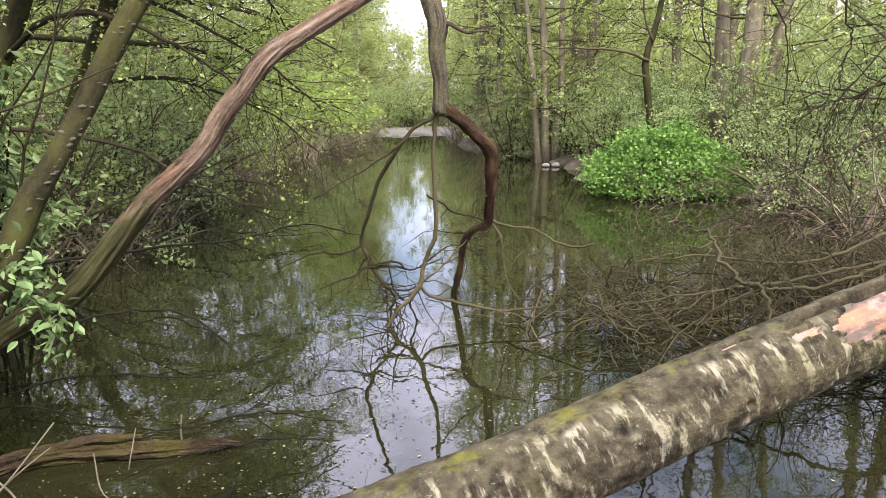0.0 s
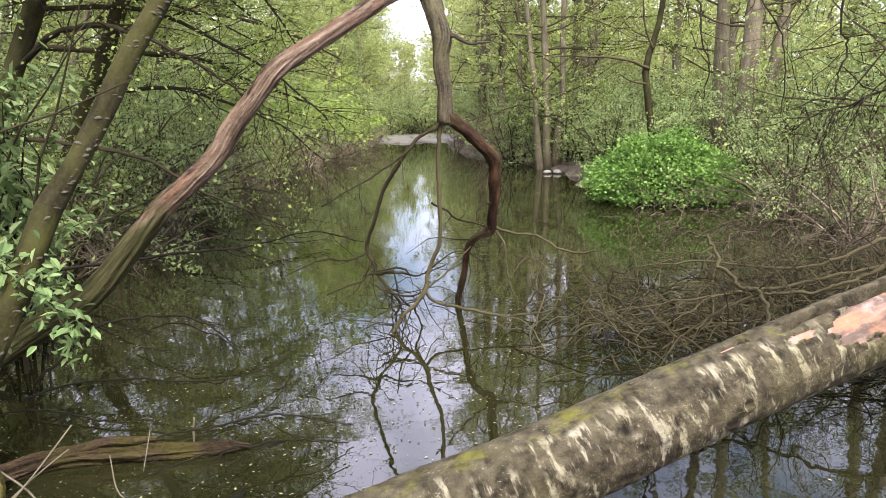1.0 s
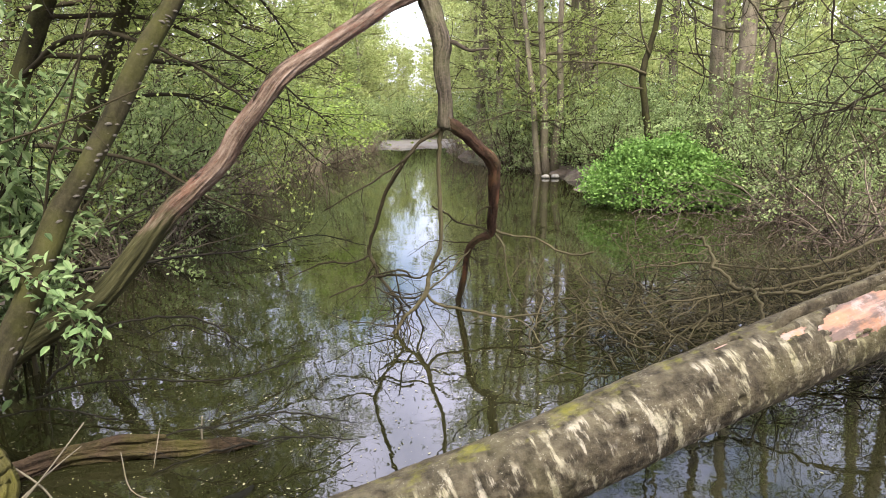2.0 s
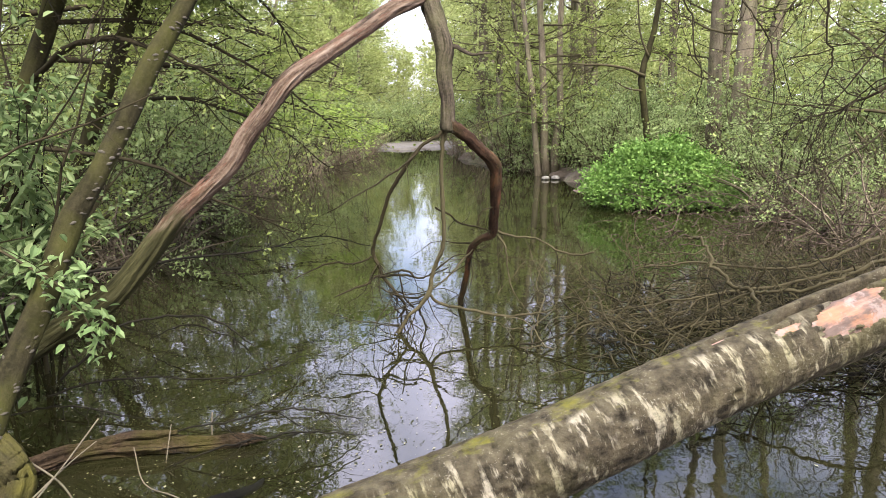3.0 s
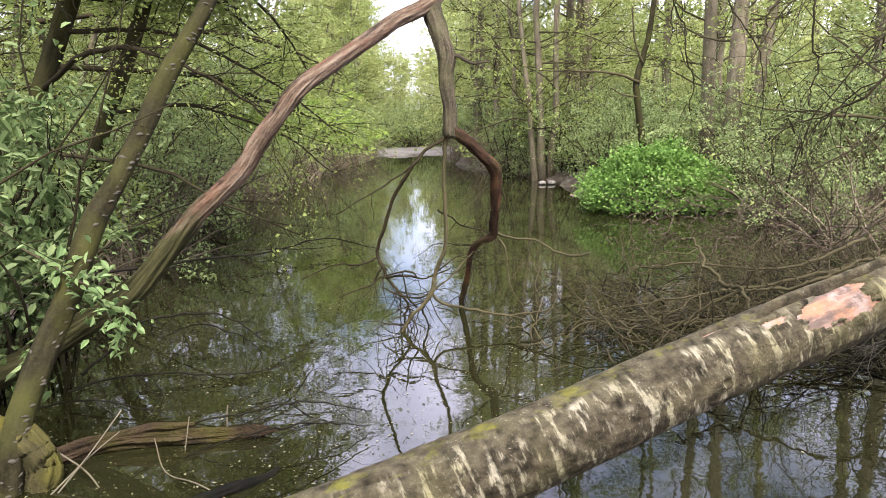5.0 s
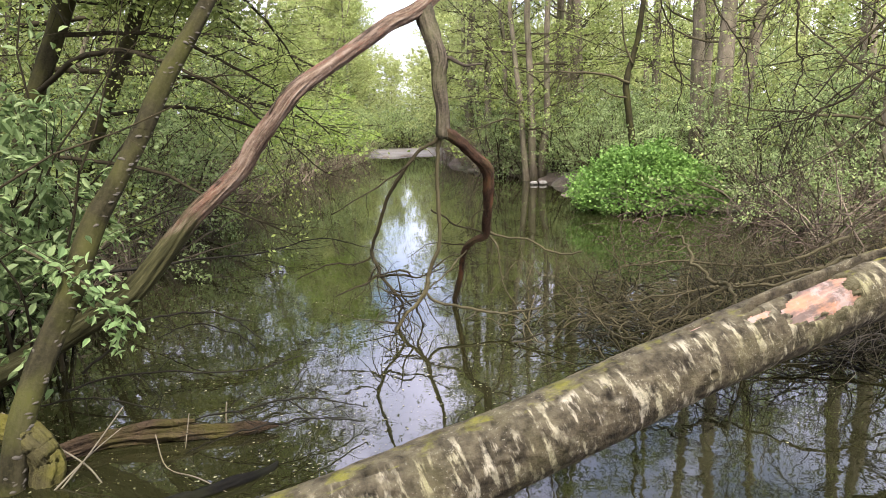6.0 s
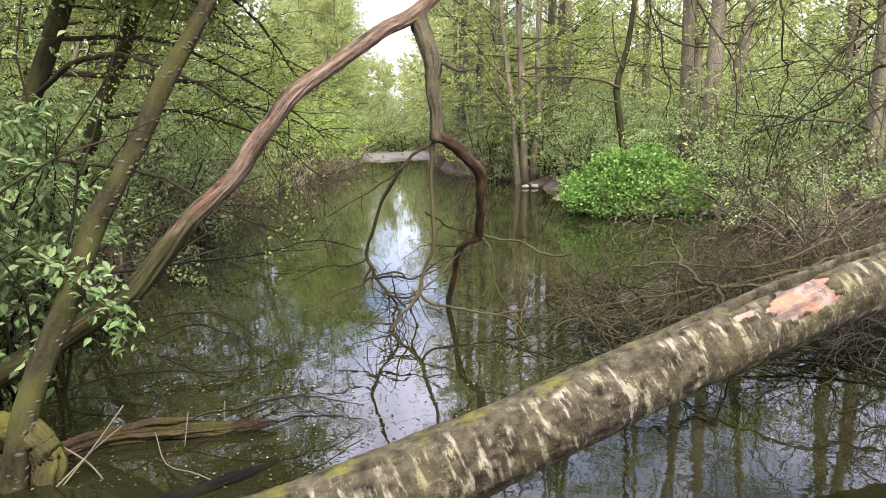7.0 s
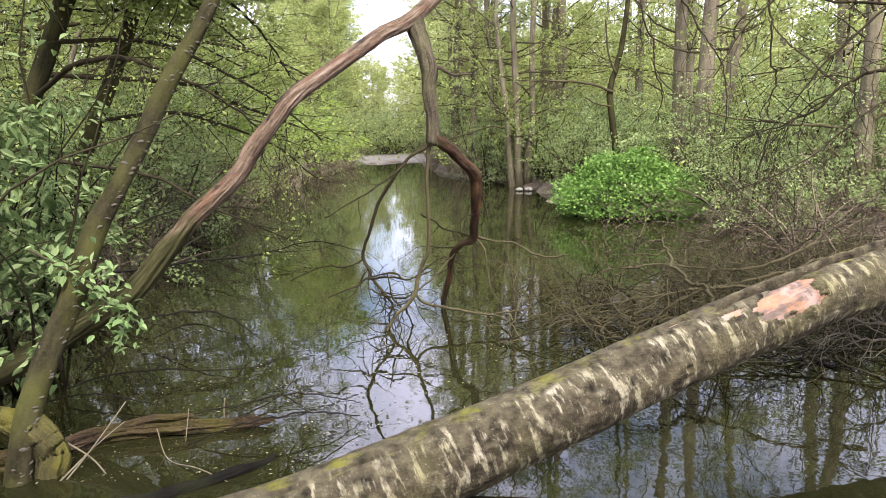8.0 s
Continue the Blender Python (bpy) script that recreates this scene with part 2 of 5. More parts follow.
def log_material():
    """Grey smooth bark with pale flecks round the girth, olive film and moss along the top."""
    m, nt, b, _ = nodes_of("smooth_grey_bark")
    uv, ob = coord(nt, "UV"), coord(nt, "Object")
    fine, mid, broad = noise_of(nt, ob, 70, 5, 0.65), noise_of(nt, ob, 16, 6, 0.6), noise_of(nt, ob, 3.2, 4)
    col = ramp(nt, mid, [(0.34, (0.012, 0.0095, 0.006)), (0.5, (0.040, 0.032, 0.020)), (0.68, (0.086, 0.071, 0.044))])
    col = mixed(nt, times(nt, grey(nt, broad, 0.5, 0.7), 0.5), col, (0.075, 0.066, 0.030))
    mp = nt.nodes.new("ShaderNodeMapping")
    mp.inputs["Rotation"].default_value = (0, 0, radians(2))
    nt.links.new(uv, mp.inputs["Vector"])
    flecks = grey(nt, noise_of(nt, mp.outputs["Vector"], 9, 5, 0.6, (0.75, 2.5, 1)), 0.52, 0.60)
    where = grey(nt, noise_of(nt, uv, 5.5, 4), 0.40, 0.52)
    col = mixed(nt, times(nt, grey(nt, upward(nt), 0.35, 0.95), times(nt, grey(nt, mid, 0.3, 0.6), 0.38)), col, (0.092, 0.083, 0.050))
    side = nt.nodes.new("ShaderNodeSeparateXYZ")
    nt.links.new(uv, side.inputs[0])
    flecks = times(nt, times(nt, times(nt, flecks, where), grey(nt, mid, 0.25, 0.5)), grey(nt, side.outputs["X"], 0.03, 0.07))
    pale = ramp(nt, broad, [(0.4, (0.25, 0.222, 0.165)), (0.65, (0.175, 0.158, 0.085))])
    col = mixed(nt, flecks, col, pale)
    dots = grey(nt, noise_of(nt, ob, 95, 2), 0.62, 0.68)
    col = mixed(nt, times(nt, dots, times(nt, grey(nt, noise_of(nt, ob, 8, 4), 0.46, 0.62), 0.6)), col, (0.24, 0.22, 0.17))
    top = times(nt, grey(nt, upward(nt), 0.91, 1.0), grey(nt, noise_of(nt, ob, 6, 6, 0.65), 0.50, 0.60))
    col = mixed(nt, times(nt, top, 0.85), col, mixed(nt, fine, (0.07, 0.075, 0.015), (0.17, 0.155, 0.02)))
    nt.links.new(col, b.inputs["Base Color"])
    b.inputs["Roughness"].default_value = 0.85
    b.inputs["Specular IOR Level"].default_value = 0.10
    bump(nt, b, times(nt, mid, times(nt, fine, 0.6), "ADD"), 1.0, 0.016)
    return m


def wood_material():
    m, nt, b, _ = nodes_of("bare_orange_wood")
    uv = coord(nt, "UV")
    n, k = noise_of(nt, uv, 30, 5, 0.6, (1, 0.18, 1)), noise_of(nt, uv, 6, 4)
    col = ramp(nt, n, [(0.3, (0.070, 0.036, 0.025)), (0.55, (0.170, 0.098, 0.070)), (0.75, (0.265, 0.175, 0.135))])
    col = mixed(nt, times(nt, grey(nt, k, 0.48, 0.6), 0.7), col, (0.25, 0.115, 0.052))
    col = mixed(nt, times(nt, grey(nt, noise_of(nt, uv, 14, 6, 0.7, (1, 0.3, 1)), 0.49, 0.57), 0.85), col, (0.06, 0.040, 0.030))
    col = mixed(nt, times(nt, grey(nt, noise_of(nt, uv, 9, 6, 0.7), 0.52, 0.60), 0.7), col, (0.21, 0.165, 0.145))
    nt.links.new(col, b.inputs["Base Color"])
    b.inputs["Roughness"].default_value = 0.8
    bump(nt, b, n, 0.6, 0.006)
    return m


def fungus_material():
    m, nt, b, _ = nodes_of("grey_bracket_fungus")
    n = noise_of(nt, coord(nt, "Object"), 40, 4)
    nt.links.new(ramp(nt, n, [(0.3, (0.020, 0.017, 0.011)), (0.7, (0.070, 0.059, 0.041))]), b.inputs["Base Color"])
    b.inputs["Roughness"].default_value = 0.9
    return m


def mud_material():
    m, nt, b, _ = nodes_of("pale_dried_mud")
    ob = coord(nt, "Object")
    broad, fine = noise_of(nt, ob, 1.6, 6, 0.65), noise_of(nt, ob, 18, 5, 0.65)
    col = ramp(nt, broad, [(0.3, (0.075, 0.066, 0.054)), (0.7, (0.150, 0.135, 0.115))])
    col = mixed(nt, times(nt, grey(nt, fine, 0.45, 0.7), 0.5), col, (0.06, 0.05, 0.04))
    nt.links.new(col, b.inputs["Base Color"])
    b.inputs["Roughness"].default_value = 0.8
    bump(nt, b, fine, 0.6, 0.03)
    return m


M_MUD = mud_material()
M_WATER, M_GROUND, M_STONE = water_material(), ground_material(), stone_material()
M_LOG, M_WOOD, M_FUNGUS = log_material(), wood_material(), fungus_material()


# ---- builders ----
class Geo:
    """Gathers tubes into one mesh, with lengthwise texture coordinates in metres."""

    def __init__(self):
        self.v, self.f, self.uv = [], [], []

    def tube(self, pts, radii, sides=8, rough=0.0, cap=True, flute=0.0):
        pts = np.asarray(pts, float)
        n = len(pts)
        tang = np.gradient(pts, axis=0)
        tang /= np.linalg.norm(tang, axis=1)[:, None] + 1e-9
        ref = np.array([0.0, 1.0, 0.0]) if abs(tang[0][1]) < 0.8 else np.array([1.0, 0.0, 0.0])
        side = np.cross(tang[0], ref)
        side /= np.linalg.norm(side)
        base, length = len(self.v), 0.0
        for i in range(n):
            side = side - tang[i] * side.dot(tang[i])
            side /= np.linalg.norm(side) + 1e-9
            other = np.cross(tang[i], side)
            if i:
                length += np.linalg.norm(pts[i] - pts[i - 1])
            for k in range(sides + 1):
                a = 2 * math.pi * (k % sides) / sides
                r = radii[i]
                if rough:
                    q = Vector((math.cos(a) * 2.2, math.sin(a) * 2.2, length * 5 + pts[0][0] * 7))
                    r *= 1 + rough * (noise.noise(q) + 0.5 * noise.noise(q * 2.7))
                if flute:
                    q = Vector((math.cos(a + length) * 4.5, math.sin(a + length) * 4.5, length * 1.6))
                    r *= 1 + flute * (noise.noise(q) + 0.5 * noise.noise(q * 2.3))
                p = pts[i] + r * (math.cos(a) * side + math.sin(a) * other)
                self.v.append(tuple(p))
                self.uv.append((2 * math.pi * radii[i] * k / sides, length))
        for i in range(n - 1):
            for k in range(sides):
                a = base + i * (sides + 1) + k
                self.f.append((a, a + 1, a + sides + 2, a + sides + 1))
        if cap:
            for i in (0, n - 1):
                ring = [base + i * (sides + 1) + k for k in range(sides)]
                self.f.append(tuple(ring if i else ring[::-1]))

    def mesh(self, name, material):
        me = bpy.data.meshes.new(name)
        me.from_pydata(self.v, [], self.f)
        layer = me.uv_layers.new(name="UVMap")
        loops = np.empty(len(me.loops), int)
        me.loops.foreach_get("vertex_index", loops)
        layer.data.foreach_set("uv", np.array(self.uv)[loops].ravel())
        me.polygons.foreach_set("use_smooth", [True] * len(me.polygons))
        me.materials.append(material)
        me.update()
        return me


def quads(name, v, material, per=4, smooth=False):
    """One mesh of separate faces: v is (count * per, 3)."""
    v = np.asarray(v, np.float32)
    count = len(v) // per
    me = bpy.data.meshes.new(name)
    me.vertices.add(len(v))
    me.vertices.foreach_set("co", v.ravel())
    me.loops.add(len(v))
    me.loops.foreach_set("vertex_index", np.arange(len(v), dtype=np.int32))
    me.polygons.add(count)
    me.polygons.foreach_set("loop_start", np.arange(0, len(v), per, dtype=np.int32))
    me.materials.append(material)
    me.update(calc_edges=True)
    return me


def leaf_mesh(name, centres, sizes, material, rng, flat=0.5, aspect=0.6):
    """Small pointed leaves, one rhombus each, turned every way."""
    c = np.asarray(centres, float)
    n = len(c)
    s = np.asarray(sizes, float).reshape(-1, 1) * np.ones((n, 1))
    nor = rng.normal(size=(n, 3)) * (1 - flat) + np.array([0, 0, 1.0]) * flat
    nor /= np.linalg.norm(nor, axis=1)[:, None]
    along = np.cross(nor, rng.normal(size=(n, 3)))
    along /= np.linalg.norm(along, axis=1)[:, None]
    wide = np.cross(nor, along)
    v = np.stack([c - along * s * 0.5, c + wide * s * aspect * 0.5 - along * s * 0.06 + nor * s * 0.08, c + along * s * 0.5, c - wide * s * aspect * 0.5 - along * s * 0.06 + nor * s * 0.08], 1)
    return quads(name, v.reshape(-1, 3), material)


def big_leaf_mesh(name, centres, sizes, material, rng, hang=0.4, heading=None):
    """Nearer leaves: two halves folded along the rib, pointed, drooping at the tip."""
    c = np.asarray(centres, float)
    n = len(c)
    s = np.asarray(sizes, float).reshape(-1, 1) * np.ones((n, 1))
    along = rng.normal(size=(n, 3)) * (0.8, 0.8, 0.4) - np.array([0, 0, hang])
    if heading is not None:
        along += heading
    along /= np.linalg.norm(along, axis=1)[:, None]
    up = np.array([0, 0, 1.0]) + rng.normal(size=(n, 3)) * 0.55
    wide = np.cross(along, up)
    wide /= np.linalg.norm(wide, axis=1)[:, None]
    nor = np.cross(wide, along)
    tip = c + along * s - nor * s * 0.12
    rows = []
    for sign in (1, -1):
        a = c + along * s * 0.28 + sign * wide * s * 0.21 + nor * s * 0.07
        b = c + along * s * 0.62 + sign * wide * s * 0.20 + nor * s * 0.05
        rows.append(np.stack([c, a, b, tip] if sign > 0 else [c, tip, b, a], 1))
    v = np.stack(rows, 1).reshape(-1, 3)
    return quads(name, v, material)


def empty(name, at=(0, 0, 0)):
    ob = new(name)
    ob.empty_display_size = 0.2
    ob.location = at
    return ob


def part(name, me, parent, label="", kind=""):
    ob = new(name, me)
    ob.parent = parent
    if kind:
        tagged(ob, kind=kind)
    if label:
        tagged(ob, label)
    return ob


def crooked(line, rng, amount):
    """Kinks along a smooth line."""
    out = line.copy()
    k = np.cumsum(rng.normal(size=(len(line), 3)), 0)
    k -= np.linspace(0, 1, len(line))[:, None] * k[-1]
    out[:, :3] += k * amount
    return out


def twig_parts(parent, rng, line, material, count, length, bend=0.25, drop=0.04, again=2, ends=None, start=0.2):
    """Each side twig of a bough as a part of its own."""
    fine = Geo()
    tang = np.gradient(line[:, :3], axis=0)
    for _ in range(count):
        i = rng.integers(int(len(line) * start), len(line))
        side = np.cross(tang[i], rng.normal(size=3))
        side /= np.linalg.norm(side) + 1e-9
        ln = length * rng.uniform(0.45, 1.2)
        tw = wander(rng, line[i, :3], tang[i] / (np.linalg.norm(tang[i]) + 1e-9) * 0.8 + side, ln, 6, bend, drop)
        r = min(line[i, 3] * 0.55, 0.0018 + ln * 0.0058)
        rr = np.linspace(r, r * 0.3, len(tw))
        g = Geo()
        g.tube(tw, rr, 5)
        part("twig", g.mesh("twig", material), parent)
        if ends is not None:
            ends.extend(tw[2:])
        twigs_on(fine, rng, tw, rr, again + 1, length * 0.5, bend, drop, 3, again - 1, ends, 0.25)
    if fine.v:
        part("fine_growth", fine.mesh("fine_growth", material), parent, kind="stuff")


def spline(rows, per=5):
    """A smooth line of x, y, z, r through the given rows."""
    r = np.asarray(rows, float)
    ext = np.vstack([2 * r[0] - r[1], r, 2 * r[-1] - r[-2]])
    out = []
    for i in range(1, len(ext) - 2):
        a, b, c, d = ext[i - 1:i + 3]
        for t in np.linspace(0, 1, per, endpoint=False):
            out.append(0.5 * (2 * b + (c - a) * t + (2 * a - 5 * b + 4 * c - d) * t * t + (3 * b - a - 3 * c + d) * t ** 3))
    out.append(r[-1])
    out = np.array(out)
    out[:, 3] = np.maximum(out[:, 3], r[:, 3].min() * 0.8)
    return out


def wander(rng, start, heading, length, steps, bend, drop=0.0):
    """A crooked line from start; drop pulls it down (or up) on its way."""
    p, h = np.array(start, float), np.array(heading, float)
    h /= np.linalg.norm(h)
    pts = [p.copy()]
    for _ in range(steps):
        h = h + rng.normal(size=3) * bend + np.array([0, 0, -drop])
        h /= np.linalg.norm(h)
        p = p + h * length / steps
        pts.append(p.copy())
    return np.array(pts)


def twigs_on(geo, rng, pts, radii, count, length, bend=0.35, drop=0.05, sides=4, again=2, ends=None, start=0.2, spread=1.0):
    """Side twigs along a line, and twigs on those."""
    tang = np.gradient(pts, axis=0)
    for _ in range(count):
        i = rng.integers(int(len(pts) * start), len(pts))
        side = np.cross(tang[i], rng.normal(size=3))
        side /= np.linalg.norm(side) + 1e-9
        h = tang[i] / (np.linalg.norm(tang[i]) + 1e-9) * 0.8 + side * spread
        ln = length * rng.uniform(0.45, 1.2)
        tw = wander(rng, pts[i], h, ln, 5, bend, drop)
        r = min(radii[i] * 0.55, 0.0018 + ln * 0.0058)
        rr = np.linspace(r, r * 0.3, len(tw))
        geo.tube(tw, rr, sides, cap=False)
        if ends is not None:
            ends.extend(tw[2:])
        if again:
            twigs_on(geo, rng, tw, rr, again, length * 0.5, bend, drop, 3, again - 1 if again > 1 else 0, ends, 0.25, spread)


# ---- shape of the pond and its banks ----
NEAR_Y = 1.55
SHORE_Y = np.array([-60, 1.5, 2.2, 3.2, 4.5, 6.5, 9.0, 12.0, 16.0, 19.0, 22.8, 25.3, 30.0])
SHORE_L = np.array([-1.2, -1.2, -2.0, -2.5, -3.3, -3.9, -4.2, -4.3, -4.1, -3.7, -3.1, -2.5, -2.2])
TREES_L = np.array([-1.2, -1.2, -2.0, -2.5, -4.2, -5.6, -6.4, -6.6, -6.2, -4.9, -3.6, -3.0, -2.8])
SHORE_R = np.array([3.6, 3.6, 3.9, 4.4, 5.0, 5.6, 5.2, 2.6, 2.3, 0.9, 0.4, 0.1, 0.0])
FAR_Y = 25.6


def inland(x, y):
    """Metres from the water's edge, above nought on land."""
    d = np.maximum(np.interp(y, SHORE_Y, SHORE_L) - x, x - np.interp(y, SHORE_Y, SHORE_R))
    return np.maximum(np.maximum(d, NEAR_Y - y), y - FAR_Y)


def land_height(x, y):
    d = inland(x, y) + 0.35 * np.sin(x * 1.7 + y * 0.9) * 0.5 + 0.12 * np.sin(x * 5.1 - y * 4.3)
    bank = np.where(d > 0, 0.02 + 0.34 * (1 - np.exp(-np.maximum(d, 0) * 1.3)) + 0.035 * np.clip(d, 0, 25), np.maximum(-0.6, 0.3 * d - 0.02))
    bank = bank + np.where(d > 0.1, 0.05 * np.sin(x * 2.3 + 1) * np.sin(y * 1.9), 0)
    # low mud flat at the far end
    flat = np.clip((y - FAR_Y + 1.2) / 1.5, 0, 1) * np.clip((FAR_Y + 9.0 - y) / 3, 0, 1) * np.clip((4.5 - np.abs(x + 1.2)) / 1.5, 0, 1)
    return np.where(bank > 0.03, bank * (1 - 0.82 * flat) + 0.012 * flat, bank)


def build_ground():
    xs = np.unique(np.concatenate([np.linspace(-400, -30, 12), np.linspace(-30, -9, 30), np.linspace(-9, 9, 130), np.linspace(9, 30, 30), np.linspace(30, 400, 12)]))
    ys = np.unique(np.concatenate([np.linspace(-400, -20, 10), np.linspace(-20, 0, 20), np.linspace(0, 28, 180), np.linspace(28, 60, 25), np.linspace(60, 500, 12)]))
    gx, gy = np.meshgrid(xs, ys)
    v = np.stack([gx, gy, land_height(gx, gy)], -1).reshape(-1, 3)
    w = len(xs)
    f = [(j * w + i, j * w + i + 1, (j + 1) * w + i + 1, (j + 1) * w + i) for j in range(len(ys) - 1) for i in range(w - 1)]
    me = bpy.data.meshes.new("ground")
    me.from_pydata(v.tolist(), [], f)
    me.polygons.foreach_set("use_smooth", [True] * len(me.polygons))
    me.materials.append(M_GROUND)
    tagged(new("ground", me), "brown leaf-littered woodland ground round the pond", "ground", kind="structure")
    # pale dried mud lying on the flat at the far end
    gx, gy = np.meshgrid(np.linspace(-4.4, 1.6, 40), np.linspace(FAR_Y - 0.6, FAR_Y + 7.5, 40))
    rim = np.minimum(np.minimum(gx + 4.4, 1.6 - gx), np.minimum(gy - FAR_Y + 0.6, FAR_Y + 7.5 - gy)) + 0.35 * np.sin(gx * 3.1 + gy) + 0.25 * np.sin(gy * 2.3 - gx * 1.7)
    top = land_height(gx, gy) + np.where(rim > 0.35, 0.025, -0.06)
    v = np.stack([gx, gy, top], -1).reshape(-1, 3)
    me = bpy.data.meshes.new("mud_flat")
    me.from_pydata(v.tolist(), [], [(j * 40 + i, j * 40 + i + 1, (j + 1) * 40 + i + 1, (j + 1) * 40 + i) for j in range(39) for i in range(39)])
    me.polygons.foreach_set("use_smooth", [True] * len(me.polygons))
    me.materials.append(M_MUD)
    tagged(new("mud_flat", me), "pale grey dried mud at the far end of the pond", "mud", kind="structure")
    me = bpy.data.meshes.new("water")
    me.from_pydata([(-9, 0.9, 0), (7.5, 0.9, 0), (7.5, 27, 0), (-9, 27, 0)], [], [(0, 1, 2, 3)])
    me.materials.append(M_WATER)
    tagged(new("water", me), "still murky olive pond water mirroring trees and sky", "pond", kind="structure")


build_ground()


# ---- the fallen log ----
LOG_LINE = [(2.99, 3.28, 0.80, 0.172), (2.63, 3.13, 0.760, 0.172), (2.36, 3.02, 0.726, 0.171), (2.06, 2.90, 0.684, 0.168), (1.76, 2.78, 0.629, 0.165), (1.39, 2.64, 0.549, 0.163), (1.05, 2.52, 0.466, 0.163), (0.69, 2.39, 0.372, 0.166), (0.36, 2.27, 0.285, 0.170), (0.04, 2.16, 0.203, 0.175), (-0.26, 2.05, 0.130, 0.181), (-0.58, 1.95, 0.060, 0.188), (-0.92, 1.84, 0.0, 0.192), (-1.6, 1.62, -0.07, 0.195)]


def build_log():
    line = spline([(4.7, 3.80, 1.22, 0.155), (3.7, 3.52, 0.97, 0.163)] + LOG_LINE, 60)
    pts, rad = line[:, :3], line[:, 3]
    tang = np.gradient(pts, axis=0)
    tang /= np.linalg.norm(tang, axis=1)[:, None]
    run = np.concatenate([[0], np.cumsum(np.linalg.norm(np.diff(pts, axis=0), axis=1))])
    x_of = pts[:, 0]
    sides, v, uv, bare = 144, [], [], []
    for i in range(len(pts)):
        up = np.array([0, 0, 1.0]) - tang[i] * tang[i][2]
        up /= np.linalg.norm(up)
        out = np.cross(tang[i], up)
        if out[1] > 0:
            out = -out
        for k in range(sides + 1):
            a = 2 * math.pi * (k % sides) / sides - math.pi
            # a = 0 on top, positive towards the near side
            q = Vector((math.cos(a) * 1.3, math.sin(a) * 1.3, run[i] * 2.2))
            r = rad[i] * (1 + 0.06 * noise.noise(q) + 0.02 * noise.noise(q * 3.1) + 0.022 * noise.noise(q * 7) + 0.012 * noise.noise(q * 17))
            rag = 0.10 * noise.noise(Vector((a * 5, run[i] * 9, 3))) + 0.05 * noise.noise(Vector((a * 14, run[i] * 26, 7)))
            x = x_of[i]
            inside = 1.50 < x + rag * 0.7 < 1.88 and 0.20 + rag * 0.5 + max(0, 1.66 - x) * 2.2 < a < 1.34 + rag * 2.2 - max(0, 1.62 - x) * 1.8
            scar = 1.33 < x + rag * 0.5 < 1.44 and 0.42 + rag < a < 0.66 + rag
            chip = 1.07 < x + rag * 0.5 < 1.19 and -0.10 + rag * 0.6 < a < 0.10 + rag * 0.6
            edge = 0.06 + 0.20 * (1.8 - x) * (x < 1.8) + 0.16 * noise.noise(Vector((run[i] * 3.3, 1, 5))) + 0.05 * noise.noise(Vector((run[i] * 14, 8, 2)))
            if 1.3 < x < 2.75:
                # lifted lip of bark with a split under it
                fade = min(1, (x - 1.3) * 6, (2.75 - x) * 6)
                r += fade * (0.024 * math.exp(-((a - edge + 0.09) / 0.08) ** 2) - 0.060 * math.exp(-((a - edge - 0.05) / 0.055) ** 2))
            edge2 = 0.30 + 0.10 * noise.noise(Vector((run[i] * 4, 3, 9)))
            if -0.7 < x < -0.2:
                r -= 0.016 * math.exp(-((a - edge2) / 0.035) ** 2)
            for kx, ka, kr in ((0.62, 0.92, 0.05), (1.05, 1.5, 0.03), (0.1, 1.3, 0.035)):
                g = ((x - kx) ** 2 / kr ** 2 + ((a - ka) * rad[i]) ** 2 / (kr * 0.7) ** 2)
                r += 0.012 * math.exp(-(g - 1) ** 2 * 1.5) - 0.010 * math.exp(-g * 2)
            if inside or scar or chip:
                r -= 0.013 if not chip else 0.02
            bare.append(1 if inside else 2 if scar else 3 if chip else 0)
            v.append(pts[i] + r * (math.cos(a) * up + math.sin(a) * out))
            uv.append((rad[i] * a, run[i]))
    v, uv, bare = np.array(v), np.array(uv), np.array(bare)
    w = sides + 1
    faces = [(i * w + k, (i + 1) * w + k, (i + 1) * w + k + 1, i * w + k + 1) for i in range(len(pts) - 1) for k in range(sides)]
    log = empty("fallen_log", tuple(pts[len(pts) // 2]))
    inv = np.array(pts[len(pts) // 2])
    for name, mat, pick, label in (("bark", M_LOG, 0, ""), ("bare_wood", M_WOOD, 1, "orange-pink bare wood where bark has come off"), ("bare_wood", M_WOOD, 2, "small scar of bare wood"), ("bare_wood", M_WOOD, 3, "small chip in the bark")):
        fs = [q for q in faces if (bare[list(q)].min() == bare[list(q)].max() == pick if pick else bare[list(q)].min() == 0)]
        used = sorted({i for q in fs for i in q})
        remap = {o: i for i, o in enumerate(used)}
        g = Geo()
        g.v, g.uv = [tuple(v[i] - inv) for i in used], [tuple(uv[i]) for i in used]
        g.f = [tuple(remap[i] for i in q) for q in fs]
        part(name, g.mesh(name, mat), log, label)
    tagged(log, "fallen grey tree trunk with pale flecks and moss leaning over water", "log")


build_log()


# ---- leaning trunks and the broken hanging branch ----
def stem_thing(name, rows, material, label, category, sides=20, rough=0.06, per=8, part_name="trunk", flute=0.0, girth=1.0):
    line = spline(rows, per)
    g = Geo()
    g.tube(line[:, :3], line[:, 3] * girth, sides, rough=rough, flute=flute)
    top = empty(name)
    part(part_name, g.mesh(part_name, material), top)
    tagged(top, label, category)
    return top, line


